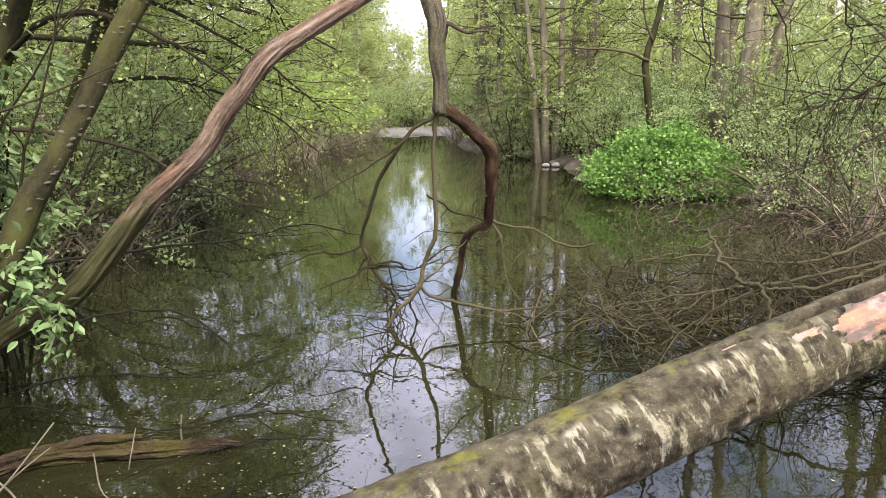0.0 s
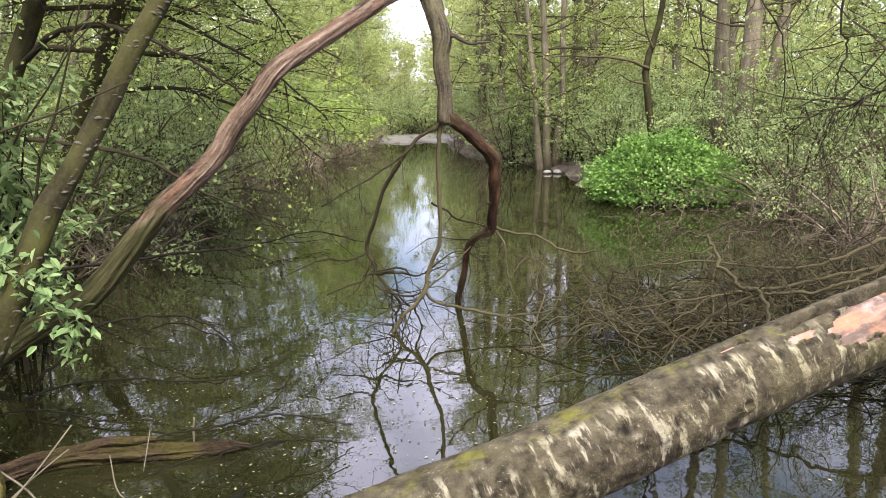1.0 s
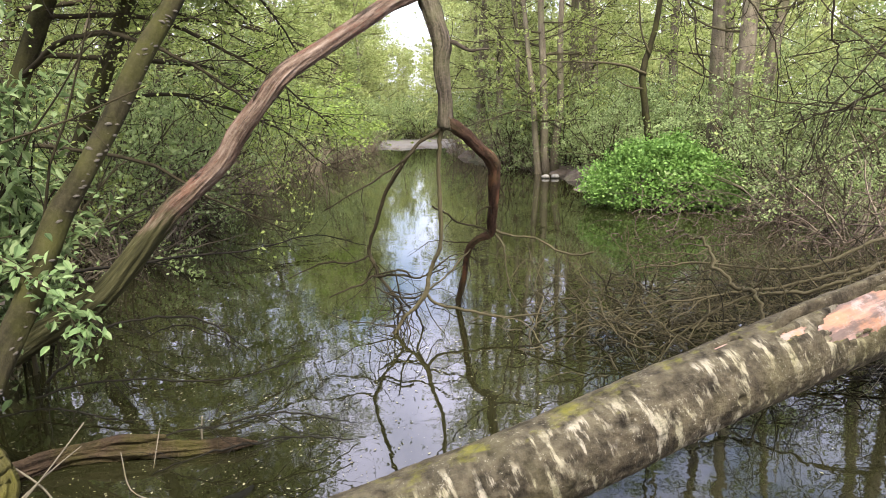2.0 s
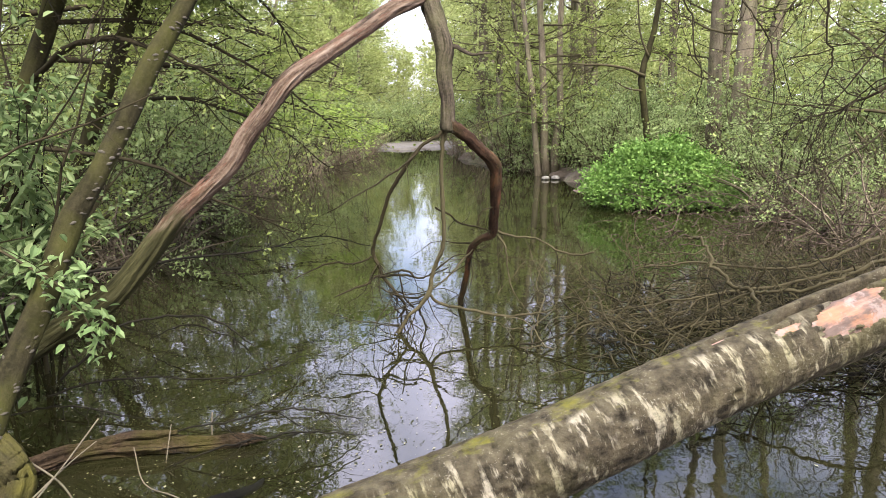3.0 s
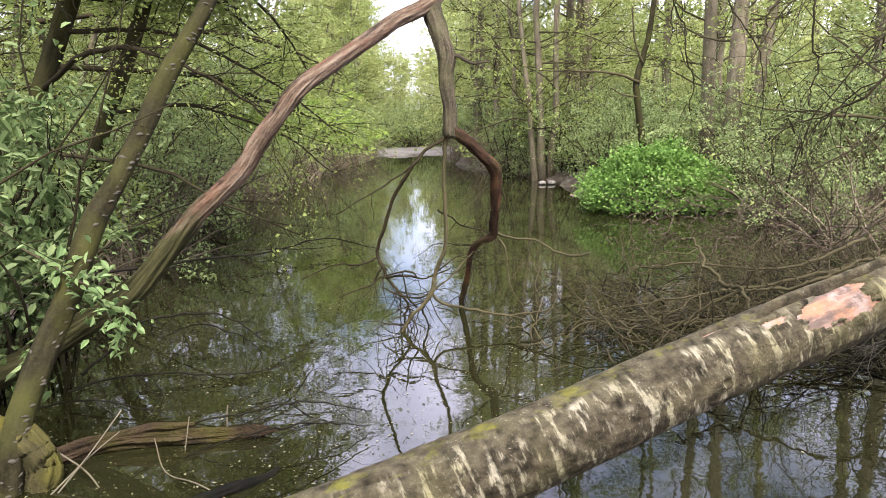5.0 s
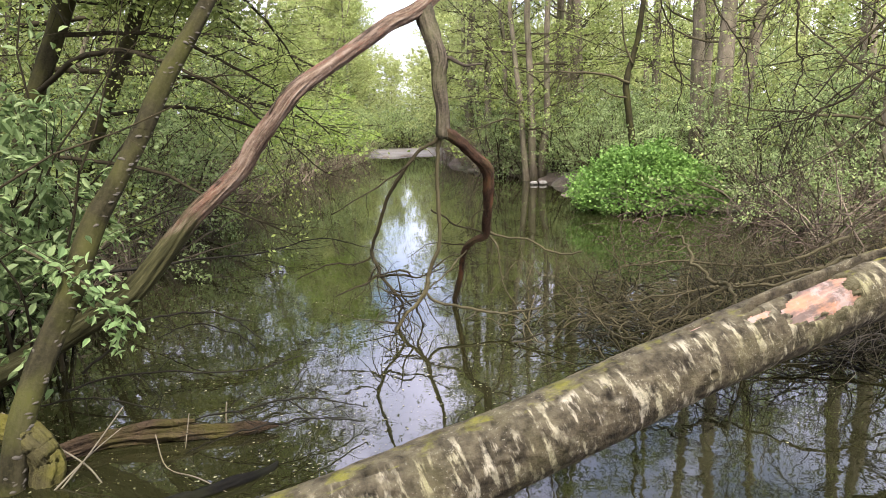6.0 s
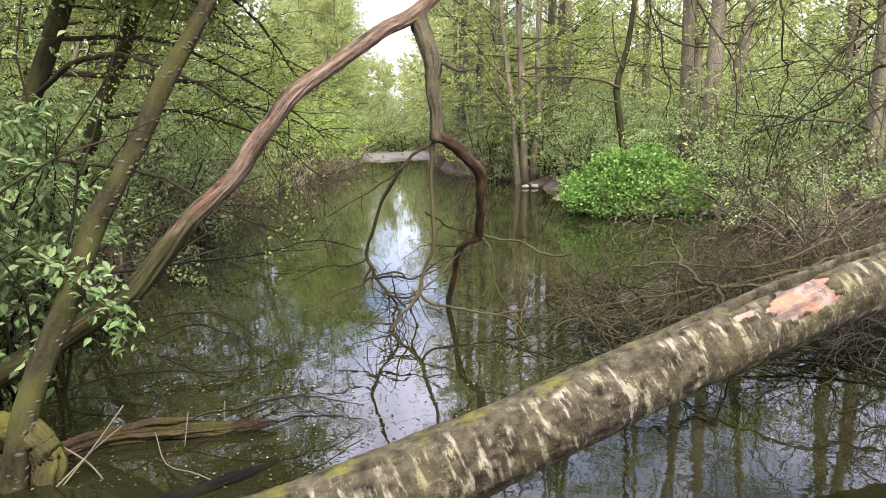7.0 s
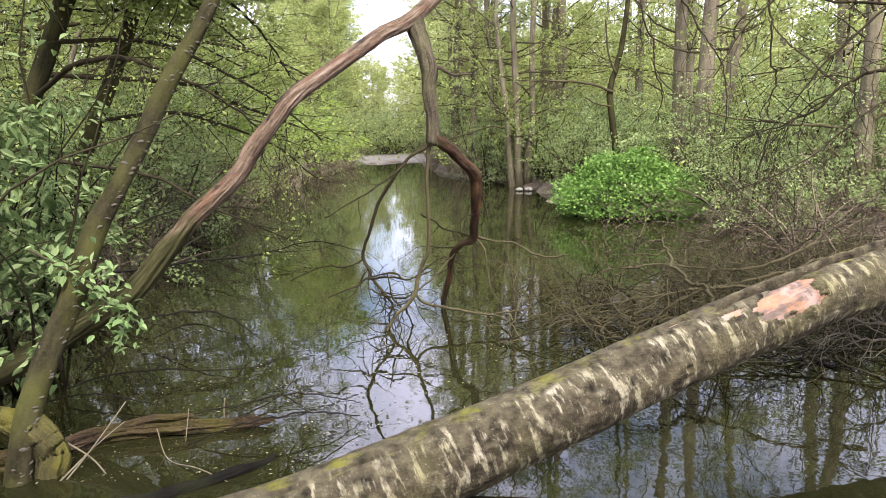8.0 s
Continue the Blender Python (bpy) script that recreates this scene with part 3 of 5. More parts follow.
RED_LIMB = [(-3.60, 3.30, -0.25, 0.103), (-3.23, 3.35, -0.07, 0.099), (-2.85, 3.40, 0.09, 0.096), (-2.50, 3.40, 0.26, 0.090), (-2.15, 3.42, 0.46, 0.086), (-1.82, 3.44, 0.67, 0.081), (-1.49, 3.52, 1.06, 0.070), (-1.36, 3.56, 1.18, 0.067), (-1.21, 3.60, 1.32, 0.063), (-1.11, 3.62, 1.47, 0.063), (-0.99, 3.64, 1.62, 0.057), (-0.87, 3.68, 1.77, 0.060), (-0.74, 3.90, 1.89, 0.058), (-0.52, 4.25, 2.08, 0.058), (-0.35, 4.48, 2.22, 0.062), (-0.16, 4.65, 2.33, 0.064), (0.11, 4.90, 2.58, 0.057), (0.45, 5.10, 2.84, 0.053), (0.97, 5.50, 3.27, 0.047), (1.7, 6.0, 3.9, 0.034), (2.3, 6.3, 4.8, 0.017)]
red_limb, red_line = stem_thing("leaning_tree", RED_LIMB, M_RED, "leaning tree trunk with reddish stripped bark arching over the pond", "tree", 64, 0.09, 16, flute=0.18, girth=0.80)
rng = np.random.default_rng(3)
twig_parts(red_limb, rng, red_line[255:], M_TWIG_DARK, 16, 0.9, 0.25, -0.08)

# shreds of old bark still clinging to the stripped trunk
rng = np.random.default_rng(4)
red_run = np.gradient(red_line[:, :3], axis=0)
for _ in range(18):
    k = rng.integers(90, 240)
    t = red_run[k] / np.linalg.norm(red_run[k])
    a = rng.choice([rng.normal(2.9, 0.25), rng.normal(-0.2, 0.3)])
    u = np.cross(t, (0.0, 1.0, 0.0))
    u /= np.linalg.norm(u)
    w = np.cross(t, u)
    out = -math.cos(a) * u - math.sin(a) * abs(w[1]) * np.array([0, 1.0, 0])
    out -= t * out.dot(t)
    out /= np.linalg.norm(out)
    across = np.cross(t, out)
    ln, wd, lift = rng.uniform(0.05, 0.20), rng.uniform(0.006, 0.016), rng.uniform(0.002, 0.016)
    r = red_line[k, 3] * 0.80
    g = Geo()
    for q in np.linspace(0, 1, 6):
        c = red_line[k, :3] + t * ln * (q - 0.5) + out * (r * 0.98 + lift * q * q) + across * 0.008 * math.sin(q * 5 + a)
        half = wd * (1 - 0.75 * q ** 3) * 0.5
        for e, h in ((-1, 0), (1, 0), (1, 1), (-1, 1)):
            g.v.append(tuple(c + across * half * e + out * 0.004 * h))
            g.uv.append((e * half, ln * q))
    g.f = [(i * 4 + j, i * 4 + (j + 1) % 4, i * 4 + 4 + (j + 1) % 4, i * 4 + 4 + j) for i in range(5) for j in range(4)] + [(3, 2, 1, 0), (20, 21, 22, 23)]
    part("bark_strip", g.mesh("bark_strip", M_STEM), red_limb)

HANG = [(-0.10, 4.72, 2.38, 0.061), (-0.11, 4.68, 2.28, 0.073), (-0.07, 4.60, 2.14, 0.067), (-0.02, 4.53, 1.99, 0.067), (-0.03, 4.50, 1.85, 0.054), (-0.01, 4.48, 1.67, 0.050), (-0.01, 4.46, 1.49, 0.052), (-0.00, 4.46, 1.44, 0.039)]
HANG_R = [(-0.01, 4.46, 1.51, 0.050), (0.05, 4.48, 1.46, 0.050), (0.18, 4.55, 1.36, 0.047), (0.30, 4.62, 1.26, 0.048), (0.35, 4.70, 1.17, 0.049), (0.36, 4.80, 0.97, 0.041), (0.35, 4.90, 0.79, 0.038), (0.34, 4.97, 0.67, 0.041), (0.25, 5.02, 0.61, 0.030), (0.18, 5.08, 0.53, 0.030), (0.15, 5.14, 0.41, 0.026), (0.13, 5.24, 0.23, 0.027), (0.09, 5.33, 0.07, 0.027), (0.10, 5.38, -0.04, 0.021), (0.10, 5.42, -0.10, 0.016)]
HANG_L = [(-0.01, 4.46, 1.48, 0.019), (-0.08, 4.46, 1.42, 0.017), (-0.18, 4.47, 1.36, 0.015), (-0.30, 4.53, 1.20, 0.018), (-0.41, 4.62, 1.01, 0.018), (-0.48, 4.70, 0.80, 0.018), (-0.53, 4.76, 0.65, 0.016), (-0.55, 4.80, 0.55, 0.019), (-0.52, 4.80, 0.46, 0.017), (-0.48, 4.80, 0.36, 0.014), (-0.40, 4.80, 0.26, 0.014), (-0.34, 4.80, 0.15, 0.012), (-0.39, 4.82, 0.07, 0.010)]
HANG_M = [(-0.01, 4.46, 1.47, 0.031), (-0.04, 4.48, 1.37, 0.021), (-0.05, 4.52, 1.17, 0.018), (-0.05, 4.56, 0.97, 0.020), (-0.04, 4.60, 0.80, 0.020), (-0.06, 4.64, 0.63, 0.020), (-0.11, 4.68, 0.50, 0.020), (-0.14, 4.70, 0.37, 0.020), (-0.16, 4.70, 0.29, 0.024), (-0.23, 4.70, 0.20, 0.018), (-0.32, 4.69, 0.13, 0.016), (-0.38, 4.67, 0.04, 0.016), (-0.43, 4.66, -0.04, 0.014), (-0.46, 4.65, -0.07, 0.012)]
THIN = [
    [(-0.55, 4.80, 0.55, 0.012), (-0.64, 4.78, 0.51, 0.010), (-0.74, 4.74, 0.51, 0.010), (-0.84, 4.70, 0.53, 0.010), (-0.93, 4.65, 0.51, 0.008), (-1.11, 4.60, 0.43, 0.006)],
    [(-0.18, 4.47, 1.36, 0.012), (-0.25, 4.44, 1.28, 0.012), (-0.38, 4.40, 1.18, 0.010), (-0.55, 4.35, 1.08, 0.008), (-0.79, 4.30, 0.95, 0.006)],
    [(-0.83, 4.60, 0.29, 0.006), (-0.72, 4.65, 0.31, 0.010), (-0.60, 4.70, 0.34, 0.012), (-0.54, 4.74, 0.38, 0.014), (-0.47, 4.78, 0.39, 0.014), (-0.35, 4.74, 0.41, 0.012), (-0.24, 4.72, 0.39, 0.010), (-0.16, 4.70, 0.41, 0.008), (-0.01, 4.80, 0.45, 0.006)],
    [(-0.53, 4.80, 0.40, 0.008), (-0.41, 4.75, 0.43, 0.010), (-0.33, 4.72, 0.44, 0.012), (-0.27, 4.70, 0.41, 0.010)],
    [(-0.54, 4.76, 0.32, 0.008), (-0.46, 4.76, 0.27, 0.010), (-0.37, 4.74, 0.24, 0.012), (-0.26, 4.72, 0.23, 0.010), (-0.19, 4.70, 0.28, 0.008)],
    [(0.35, 4.97, 0.68, 0.017), (0.47, 4.90, 0.65, 0.013), (0.59, 4.82, 0.65, 0.012), (0.67, 4.75, 0.63, 0.010), (0.78, 4.70, 0.57, 0.012), (0.89, 4.62, 0.56, 0.012), (1.00, 4.55, 0.59, 0.010)],
    [(0.35, 4.97, 0.65, 0.013), (0.41, 4.92, 0.58, 0.013), (0.43, 4.90, 0.47, 0.011), (0.44, 4.88, 0.35, 0.010), (0.46, 4.86, 0.26, 0.008), (0.55, 4.85, 0.11, 0.006)],
    [(-0.02, 4.53, 2.01, 0.031), (0.06, 4.50, 1.98, 0.021), (0.16, 4.47, 1.94, 0.015), (0.28, 4.43, 1.94, 0.010)],
    [(-0.10, 4.60, 0.92, 0.010), (-0.00, 4.66, 0.86, 0.010), (0.07, 4.74, 0.79, 0.010), (0.20, 4.86, 0.73, 0.010), (0.34, 4.97, 0.67, 0.011)],
    [(-0.16, 4.70, 0.28, 0.016), (-0.08, 4.70, 0.19, 0.016), (0.07, 4.68, 0.16, 0.016), (0.24, 4.66, 0.14, 0.016), (0.42, 4.62, 0.12, 0.014), (0.58, 4.56, 0.16, 0.012), (0.73, 4.50, 0.20, 0.010)],
    [(0.18, 5.06, 0.53, 0.009), (0.08, 4.95, 0.46, 0.011), (-0.03, 4.82, 0.38, 0.010), (-0.15, 4.70, 0.30, 0.010)],
    [(0.21, 4.86, 0.74, 0.008), (0.22, 4.84, 0.82, 0.008), (0.30, 4.82, 0.87, 0.008), (0.39, 4.80, 0.91, 0.006)],
    [(-0.19, 4.70, 0.24, 0.012), (-0.24, 4.72, 0.16, 0.012), (-0.22, 4.74, 0.07, 0.010), (-0.17, 4.78, -0.05, 0.008)],
    [(-0.16, 4.70, 0.41, 0.008), (-0.05, 4.72, 0.49, 0.008), (0.04, 4.74, 0.55, 0.006), (0.12, 4.76, 0.55, 0.004)],
    [(-0.28, 4.70, 0.17, 0.010), (-0.34, 4.68, 0.25, 0.010), (-0.36, 4.66, 0.36, 0.008), (-0.37, 4.64, 0.47, 0.006)],
    [(0.36, 4.80, 1.06, 0.010), (0.39, 4.78, 0.97, 0.008), (0.39, 4.77, 0.89, 0.006)],
    [(-0.34, 4.80, 0.15, 0.010), (-0.38, 4.80, 0.06, 0.010), (-0.35, 4.82, -0.04, 0.010), (-0.29, 4.84, -0.08, 0.008), (-0.26, 4.86, -0.14, 0.006)],
]
hang = empty("broken_branch")
limbs = []
tagged(hang, "broken dead branch hanging from the leaning trunk into the pond", "branch")
for name, rows, mat, label in (("stem", HANG, M_STEM, "grey furrowed stem"), ("limb", HANG_R, M_STRIPPED, "crooked brown stripped limb"), ("limb", HANG_L, M_TWIG_DARK, ""), ("limb", HANG_M, M_TWIG, "thin straight pale limb")):
    line = crooked(spline(rows, 10), rng, 0.0010 if name == "stem" else 0.0017)
    line[:, 3] *= 0.92 if name == "stem" else 0.86 if mat == M_STRIPPED else 0.72
    g = Geo()
    g.tube(line[:, :3], line[:, 3], 24, rough=0.16, flute=0.20)
    limbs.append(part(name, g.mesh(name, mat), hang, label))
rng = np.random.default_rng(5)
for i, rows in enumerate(THIN):
    line = crooked(spline(rows, 5), rng, 0.0035)
    line[:, 3] *= 0.66
    g = Geo()
    g.tube(line[:, :3], line[:, 3], 8, rough=0.22)
    twigs_on(g, rng, line[:, :3], line[:, 3], 4, 0.22, 0.3, 0.02, 4, 1)
    part("twig", g.mesh("twig", M_STEM if i == 7 else M_TWIG if i in (5, 6, 9, 10, 11) else M_TWIG_DARK), hang)
for limb, rows, n, st in ((limbs[2], HANG_L, 18, 0.6), (limbs[3], HANG_M, 26, 0.6), (limbs[1], HANG_R, 20, 0.6)):
    twig_parts(limb, rng, spline(rows, 8), M_TWIG_DARK, n, 0.5, 0.3, 0.05, 2, None, st)

NEAR_TRUNK = [(-0.3, 5.0, 5.4, 0.028), (-0.85, 4.6, 4.1, 0.036), (-1.05, 4.20, 3.07, 0.039), (-1.19, 4.00, 2.72, 0.039), (-1.31, 3.85, 2.43, 0.042), (-1.42, 3.70, 2.15, 0.046), (-1.56, 3.55, 1.86, 0.053), (-1.67, 3.40, 1.56, 0.053), (-1.76, 3.25, 1.32, 0.050), (-1.86, 3.12, 1.09, 0.061), (-1.94, 2.95, 0.76, 0.061), (-2.00, 2.76, 0.51, 0.061), (-2.03, 2.60, 0.31, 0.060), (-2.03, 2.50, 0.17, 0.059), (-2.04, 2.44, 0.00, 0.060), (-2.04, 2.40, -0.10, 0.064), (-2.04, 2.38, -0.30, 0.070)]
near_tree, near_line = stem_thing("leaning_tree", NEAR_TRUNK, M_NEAR, "slim leaning trunk with olive mossy bark and grey brackets", "tree", 26, 0.06, 10)


def bracket_mesh():
    """A small half-round shelf fungus, thick at the back."""
    g = Geo()
    n = 9
    for z, k in ((0.0, 0.75), (0.10, 1.0), (0.22, 0.9), (0.34, 0.4)):
        for i in range(n):
            a = math.pi * i / (n - 1)
            g.v.append((math.cos(a) * k * (1 + 0.1 * math.sin(5 * a)), math.sin(a) * k, z))
            g.uv.append((a, z))
    for j in range(3):
        for i in range(n - 1):
            g.f.append((j * n + i, j * n + i + 1, (j + 1) * n + i + 1, (j + 1) * n + i))
    g.f.append(tuple(range(n))[::-1])
    g.f.append(tuple(range(3 * n, 4 * n)))
    return g.mesh("bracket", M_FUNGUS)


bracket = bracket_mesh()
rng = np.random.default_rng(8)
for i in range(210):
    k = rng.integers(15, len(near_line) - 12)
    p, r = near_line[k, :3], near_line[k, 3]
    a = rng.normal(-0.3, 0.5) if rng.random() < 0.8 else rng.uniform(-3.2, 0.3)
    out = Vector((math.cos(a), math.sin(a) * 0.9, rng.normal(0, 0.15))).normalized()
    ob = part("bracket", bracket, near_tree)
    z = Vector((rng.normal(0, 0.3), rng.normal(0, 0.3), 1)).normalized()
    xx = out.cross(z).normalized()
    zz = xx.cross(out)
    s = rng.uniform(0.006, 0.021)
    m = Matrix((xx, out, zz)).transposed().to_4x4()
    ob.matrix_local = Matrix.Translation(Vector(p) + out * r * 0.9) @ m @ Matrix.Diagonal((s, s * 0.75, s * rng.uniform(1.4, 2.6), 1))

BACK_A = [(-2.40, 6.20, 5.60, 0.056), (-2.90, 6.00, 3.28, 0.079), (-3.18, 6.00, 2.77, 0.084), (-3.42, 6.00, 2.24, 0.082), (-3.58, 5.90, 1.79, 0.077), (-3.75, 5.80, 1.24, 0.077), (-3.91, 5.70, 0.75, 0.077), (-4.04, 5.60, 0.26, 0.080), (-4.15, 5.50, -0.20, 0.096)]
BACK_B = [(-2.05, 7.20, 6.00, 0.040), (-2.70, 7.00, 3.52, 0.059), (-2.96, 7.00, 2.82, 0.070), (-3.19, 7.00, 2.26, 0.075), (-3.44, 7.00, 1.74, 0.081), (-3.71, 7.00, 1.16, 0.082), (-4.01, 7.00, 0.56, 0.083), (-4.35, 7.00, -0.10, 0.092)]
back_trees = []
for rows in (BACK_A, BACK_B):
    back_trees.append(stem_thing("leaning_tree", rows, M_NEAR, "leaning dark trunk on the bank behind leafy shrubs", "tree", 16, 0.05, 6))

# leaning trees' unseen crowns, added high over the water to darken reflections and give shade
rng = np.random.default_rng(9)
for (tree, line), heading, last, least in zip(back_trees + [(near_tree, near_line)], (0.5, 0.5, -0.4), (13, 13, 8), (2.75, 2.8, 3.4)):
    g, ends = Geo(), []
    for _ in range(70):
        k = rng.integers(0, last)
        limb = wander(rng, line[k, :3], (rng.normal(heading, 0.7), rng.normal(0, 0.8), rng.uniform(-0.1, 0.6)), rng.uniform(1.0, 2.4), 7, 0.16, 0.0)
        if limb[:, 2].min() < least - 0.3 or limb[:, 0].max() > (0.3 if tree == near_tree else -1.6):
            continue
        g.tube(limb, np.linspace(0.020, 0.004, 8), 5, cap=False)
        twigs_on(g, rng, limb, np.linspace(0.020, 0.004, 8), 7, 0.7, 0.22, 0.0, 3, 1, ends)
    part("branchwork", g.mesh("branchwork", M_TWIG_DARK), tree, kind="stuff")
    e = np.array(ends)
    c = e[rng.integers(0, len(e), 11000)] + rng.normal(size=(11000, 3)) * (0.2, 0.2, 0.08)
    c = c[(c[:, 2] > least - 0.2) & (c[:, 0] < (0.4 if tree == near_tree else -1.5))]
    part("crown", leaf_mesh("crown", c, rng.uniform(0.05, 0.09, len(c)), G_SPRING, rng, 0.6), tree, kind="stuff")

# ---- low overhanging branches of the bank trees ----
OVERHANG = [
    ([(-2.28, 3.44, 0.06, 0.012), (-2.01, 3.47, 0.13, 0.012), (-1.67, 3.46, 0.17, 0.010), (-1.31, 3.41, 0.17, 0.009), (-1.05, 3.63, 0.13, 0.007), (-0.97, 4.03, 0.06, 0.006)], 6, 0.3),
    ([(-1.50, 2.93, 0.06, 0.006), (-1.25, 2.92, 0.13, 0.008), (-1.04, 2.92, 0.17, 0.009), (-0.81, 2.99, 0.17, 0.009), (-0.60, 3.03, 0.13, 0.006), (-0.48, 3.10, 0.06, 0.005)], 6, 0.3),
    ([(-0.47, 2.92, 0.06, 0.005), (-0.69, 2.79, 0.14, 0.007), (-0.89, 2.66, 0.18, 0.009), (-1.11, 2.61, 0.14, 0.007), (-1.31, 2.61, 0.06, 0.006)], 6, 0.3),
    ([(-2.35, 3.19, 0.06, 0.010), (-2.03, 3.07, 0.16, 0.009), (-1.73, 3.00, 0.16, 0.008), (-1.60, 3.13, 0.06, 0.005)], 6, 0.3),
    ([(-2.12, 4.42, 0.06, 0.006), (-1.85, 4.37, 0.16, 0.010), (-1.51, 4.17, 0.16, 0.008), (-1.36, 4.19, 0.06, 0.006)], 6, 0.3),
    ([(-2.00, 3.10, 0.29, 0.014), (-1.85, 3.15, 0.43, 0.013), (-1.74, 3.20, 0.52, 0.013), (-1.56, 3.25, 0.57, 0.011), (-1.32, 3.30, 0.56, 0.010), (-1.18, 3.35, 0.48, 0.008), (-1.07, 3.35, 0.37, 0.005)], 5, 0.25),
    ([(-3.56, 5.93, 1.86, 0.036), (-2.96, 5.50, 2.13, 0.033), (-2.68, 5.40, 2.18, 0.030), (-2.34, 5.20, 2.14, 0.027), (-2.05, 5.10, 2.03, 0.020), (-1.72, 5.00, 1.88, 0.015), (-1.48, 5.00, 1.70, 0.011), (-1.31, 5.00, 1.52, 0.009)], 16, 0.7),
    ([(-3.38, 6.0, 2.36, 0.03), (-2.5, 6.1, 2.35, 0.025), (-1.9, 6.0, 2.1, 0.018), (-1.4, 6.0, 1.8, 0.012), (-1.0, 6.0, 1.45, 0.008)], 16, 0.7),
    ([(-3.47, 7.0, 1.66, 0.03), (-2.6, 6.6, 1.75, 0.024), (-2.0, 6.6, 1.6, 0.017), (-1.5, 6.6, 1.35, 0.011), (-1.15, 6.6, 1.05, 0.008)], 14, 0.7),
    ([(-3.71, 5.83, 1.36, 0.025), (-2.4, 5.4, 1.2, 0.02), (-1.9, 5.3, 0.95, 0.014), (-1.5, 5.3, 0.75, 0.01), (-1.2, 5.3, 0.62, 0.007)], 10, 0.5),
    ([(-2.80, 7.0, 3.2, 0.03), (-2.2, 7.1, 3.0, 0.024), (-1.8, 7.3, 2.6, 0.017), (-1.5, 7.5, 2.1, 0.01)], 12, 0.6),
    ([(-2.3, 3.6, 0.7, 0.02), (-1.9, 4.2, 0.66, 0.017), (-1.4, 4.6, 0.62, 0.012), (-0.95, 4.8, 0.68, 0.008), (-0.6, 4.9, 0.6, 0.005)], 8, 0.4),
]
rng = np.random.default_rng(11)
for rows, n, ln in OVERHANG:
    line = crooked(spline(rows, 6), rng, 0.005)
    line[:, 3] *= 0.75 if n > 9 else 0.55
    b = empty("overhanging_branch")
    g, ends = Geo(), []
    g.tube(line[:, :3], line[:, 3], 8, rough=0.08)
    mat = M_TWIG_DARK if n > 9 else M_TWIG_BLACK
    bough = part("bough", g.mesh("bough", mat), b)
    twig_parts(bough, rng, line, mat, int(n * 1.6), ln * 1.1, 0.2, 0.03, 3, ends)
    if n > 14:
        e = np.array(ends)
        e = e[rng.random(len(e)) < 0.22]
        c = np.repeat(e, 2, 0) + rng.normal(size=(len(e) * 2, 3)) * 0.06
        part("foliage", leaf_mesh("foliage", c, rng.uniform(0.02, 0.045, len(c)), G_SPRING, rng), b)
    tagged(b, "dark bare overhanging branch with fine twigs above the water", "branch", "overhanging branches")


# leafy yellow-green boughs reaching low over the water
YOUNG = [
    [(-5.2, 9.2, 2.3, 0.04), (-3.12, 9.00, 2.12, 0.03), (-2.47, 9.00, 1.85, 0.022), (-1.95, 9.30, 1.63, 0.014), (-1.55, 9.50, 1.45, 0.009), (-1.2, 9.50, 1.30, 0.005)],
    [(-5.4, 11.5, 2.9, 0.04), (-3.6, 11.2, 2.9, 0.03), (-2.4, 11.2, 2.6, 0.02), (-1.6, 11.3, 2.2, 0.01)],
    [(-4.4, 7.6, 3.2, 0.04), (-3.4, 7.6, 3.3, 0.03), (-2.7, 7.8, 3.0, 0.02), (-2.1, 8.0, 2.5, 0.01)],
    [(-5.6, 13.5, 1.6, 0.04), (-4.2, 13.2, 1.6, 0.03), (-3.0, 13.0, 1.4, 0.02), (-2.0, 13.0, 1.2, 0.01)],
    # the rest hang higher, mostly out of view, added to block sky from the reflection
    [(-5.4, 8.2, 3.4, 0.04), (-4.2, 8.3, 3.6, 0.03), (-3.2, 8.6, 3.5, 0.02), (-2.4, 8.8, 3.1, 0.01)],
    [(-5.8, 10.2, 4.3, 0.04), (-4.6, 10.2, 4.5, 0.03), (-3.4, 10.3, 4.3, 0.02), (-2.6, 10.4, 3.9, 0.01)],
    [(-6.2, 12.0, 5.2, 0.04), (-4.9, 12.0, 5.4, 0.03), (-3.8, 12.1, 5.2, 0.02), (-2.9, 12.3, 4.8, 0.01)],
    [(-6.0, 14.6, 5.8, 0.04), (-5.0, 14.6, 6.1, 0.03), (-4.0, 14.6, 6.0, 0.02), (-3.0, 14.6, 5.6, 0.01)],
    [(-4.8, 6.6, 3.9, 0.04), (-4.0, 6.7, 4.2, 0.03), (-3.2, 6.9, 4.1, 0.02), (-2.5, 7.0, 3.8, 0.01)],
    [(-5.6, 9.6, 2.9, 0.04), (-4.4, 9.7, 3.0, 0.03), (-3.4, 9.8, 2.8, 0.02), (-2.6, 10.0, 2.4, 0.01)],
    [(-6.0, 16.8, 6.6, 0.04), (-5.0, 16.8, 6.9, 0.03), (-4.0, 16.8, 6.8, 0.02), (-3.0, 16.9, 6.4, 0.01)],
    [(-5.4, 18.6, 7.6, 0.04), (-4.4, 18.6, 7.9, 0.03), (-3.4, 18.6, 7.8, 0.02), (-2.5, 18.7, 7.4, 0.01)],
    [(-6.0, 12.8, 3.9, 0.04), (-5.0, 12.8, 4.1, 0.03), (-4.0, 12.9, 4.0, 0.02), (-3.2, 13.0, 3.7, 0.01)],
    [(-6.2, 15.6, 3.4, 0.04), (-5.0, 15.4, 3.5, 0.03), (-3.8, 15.4, 3.2, 0.02), (-2.8, 15.4, 2.8, 0.01)],
]
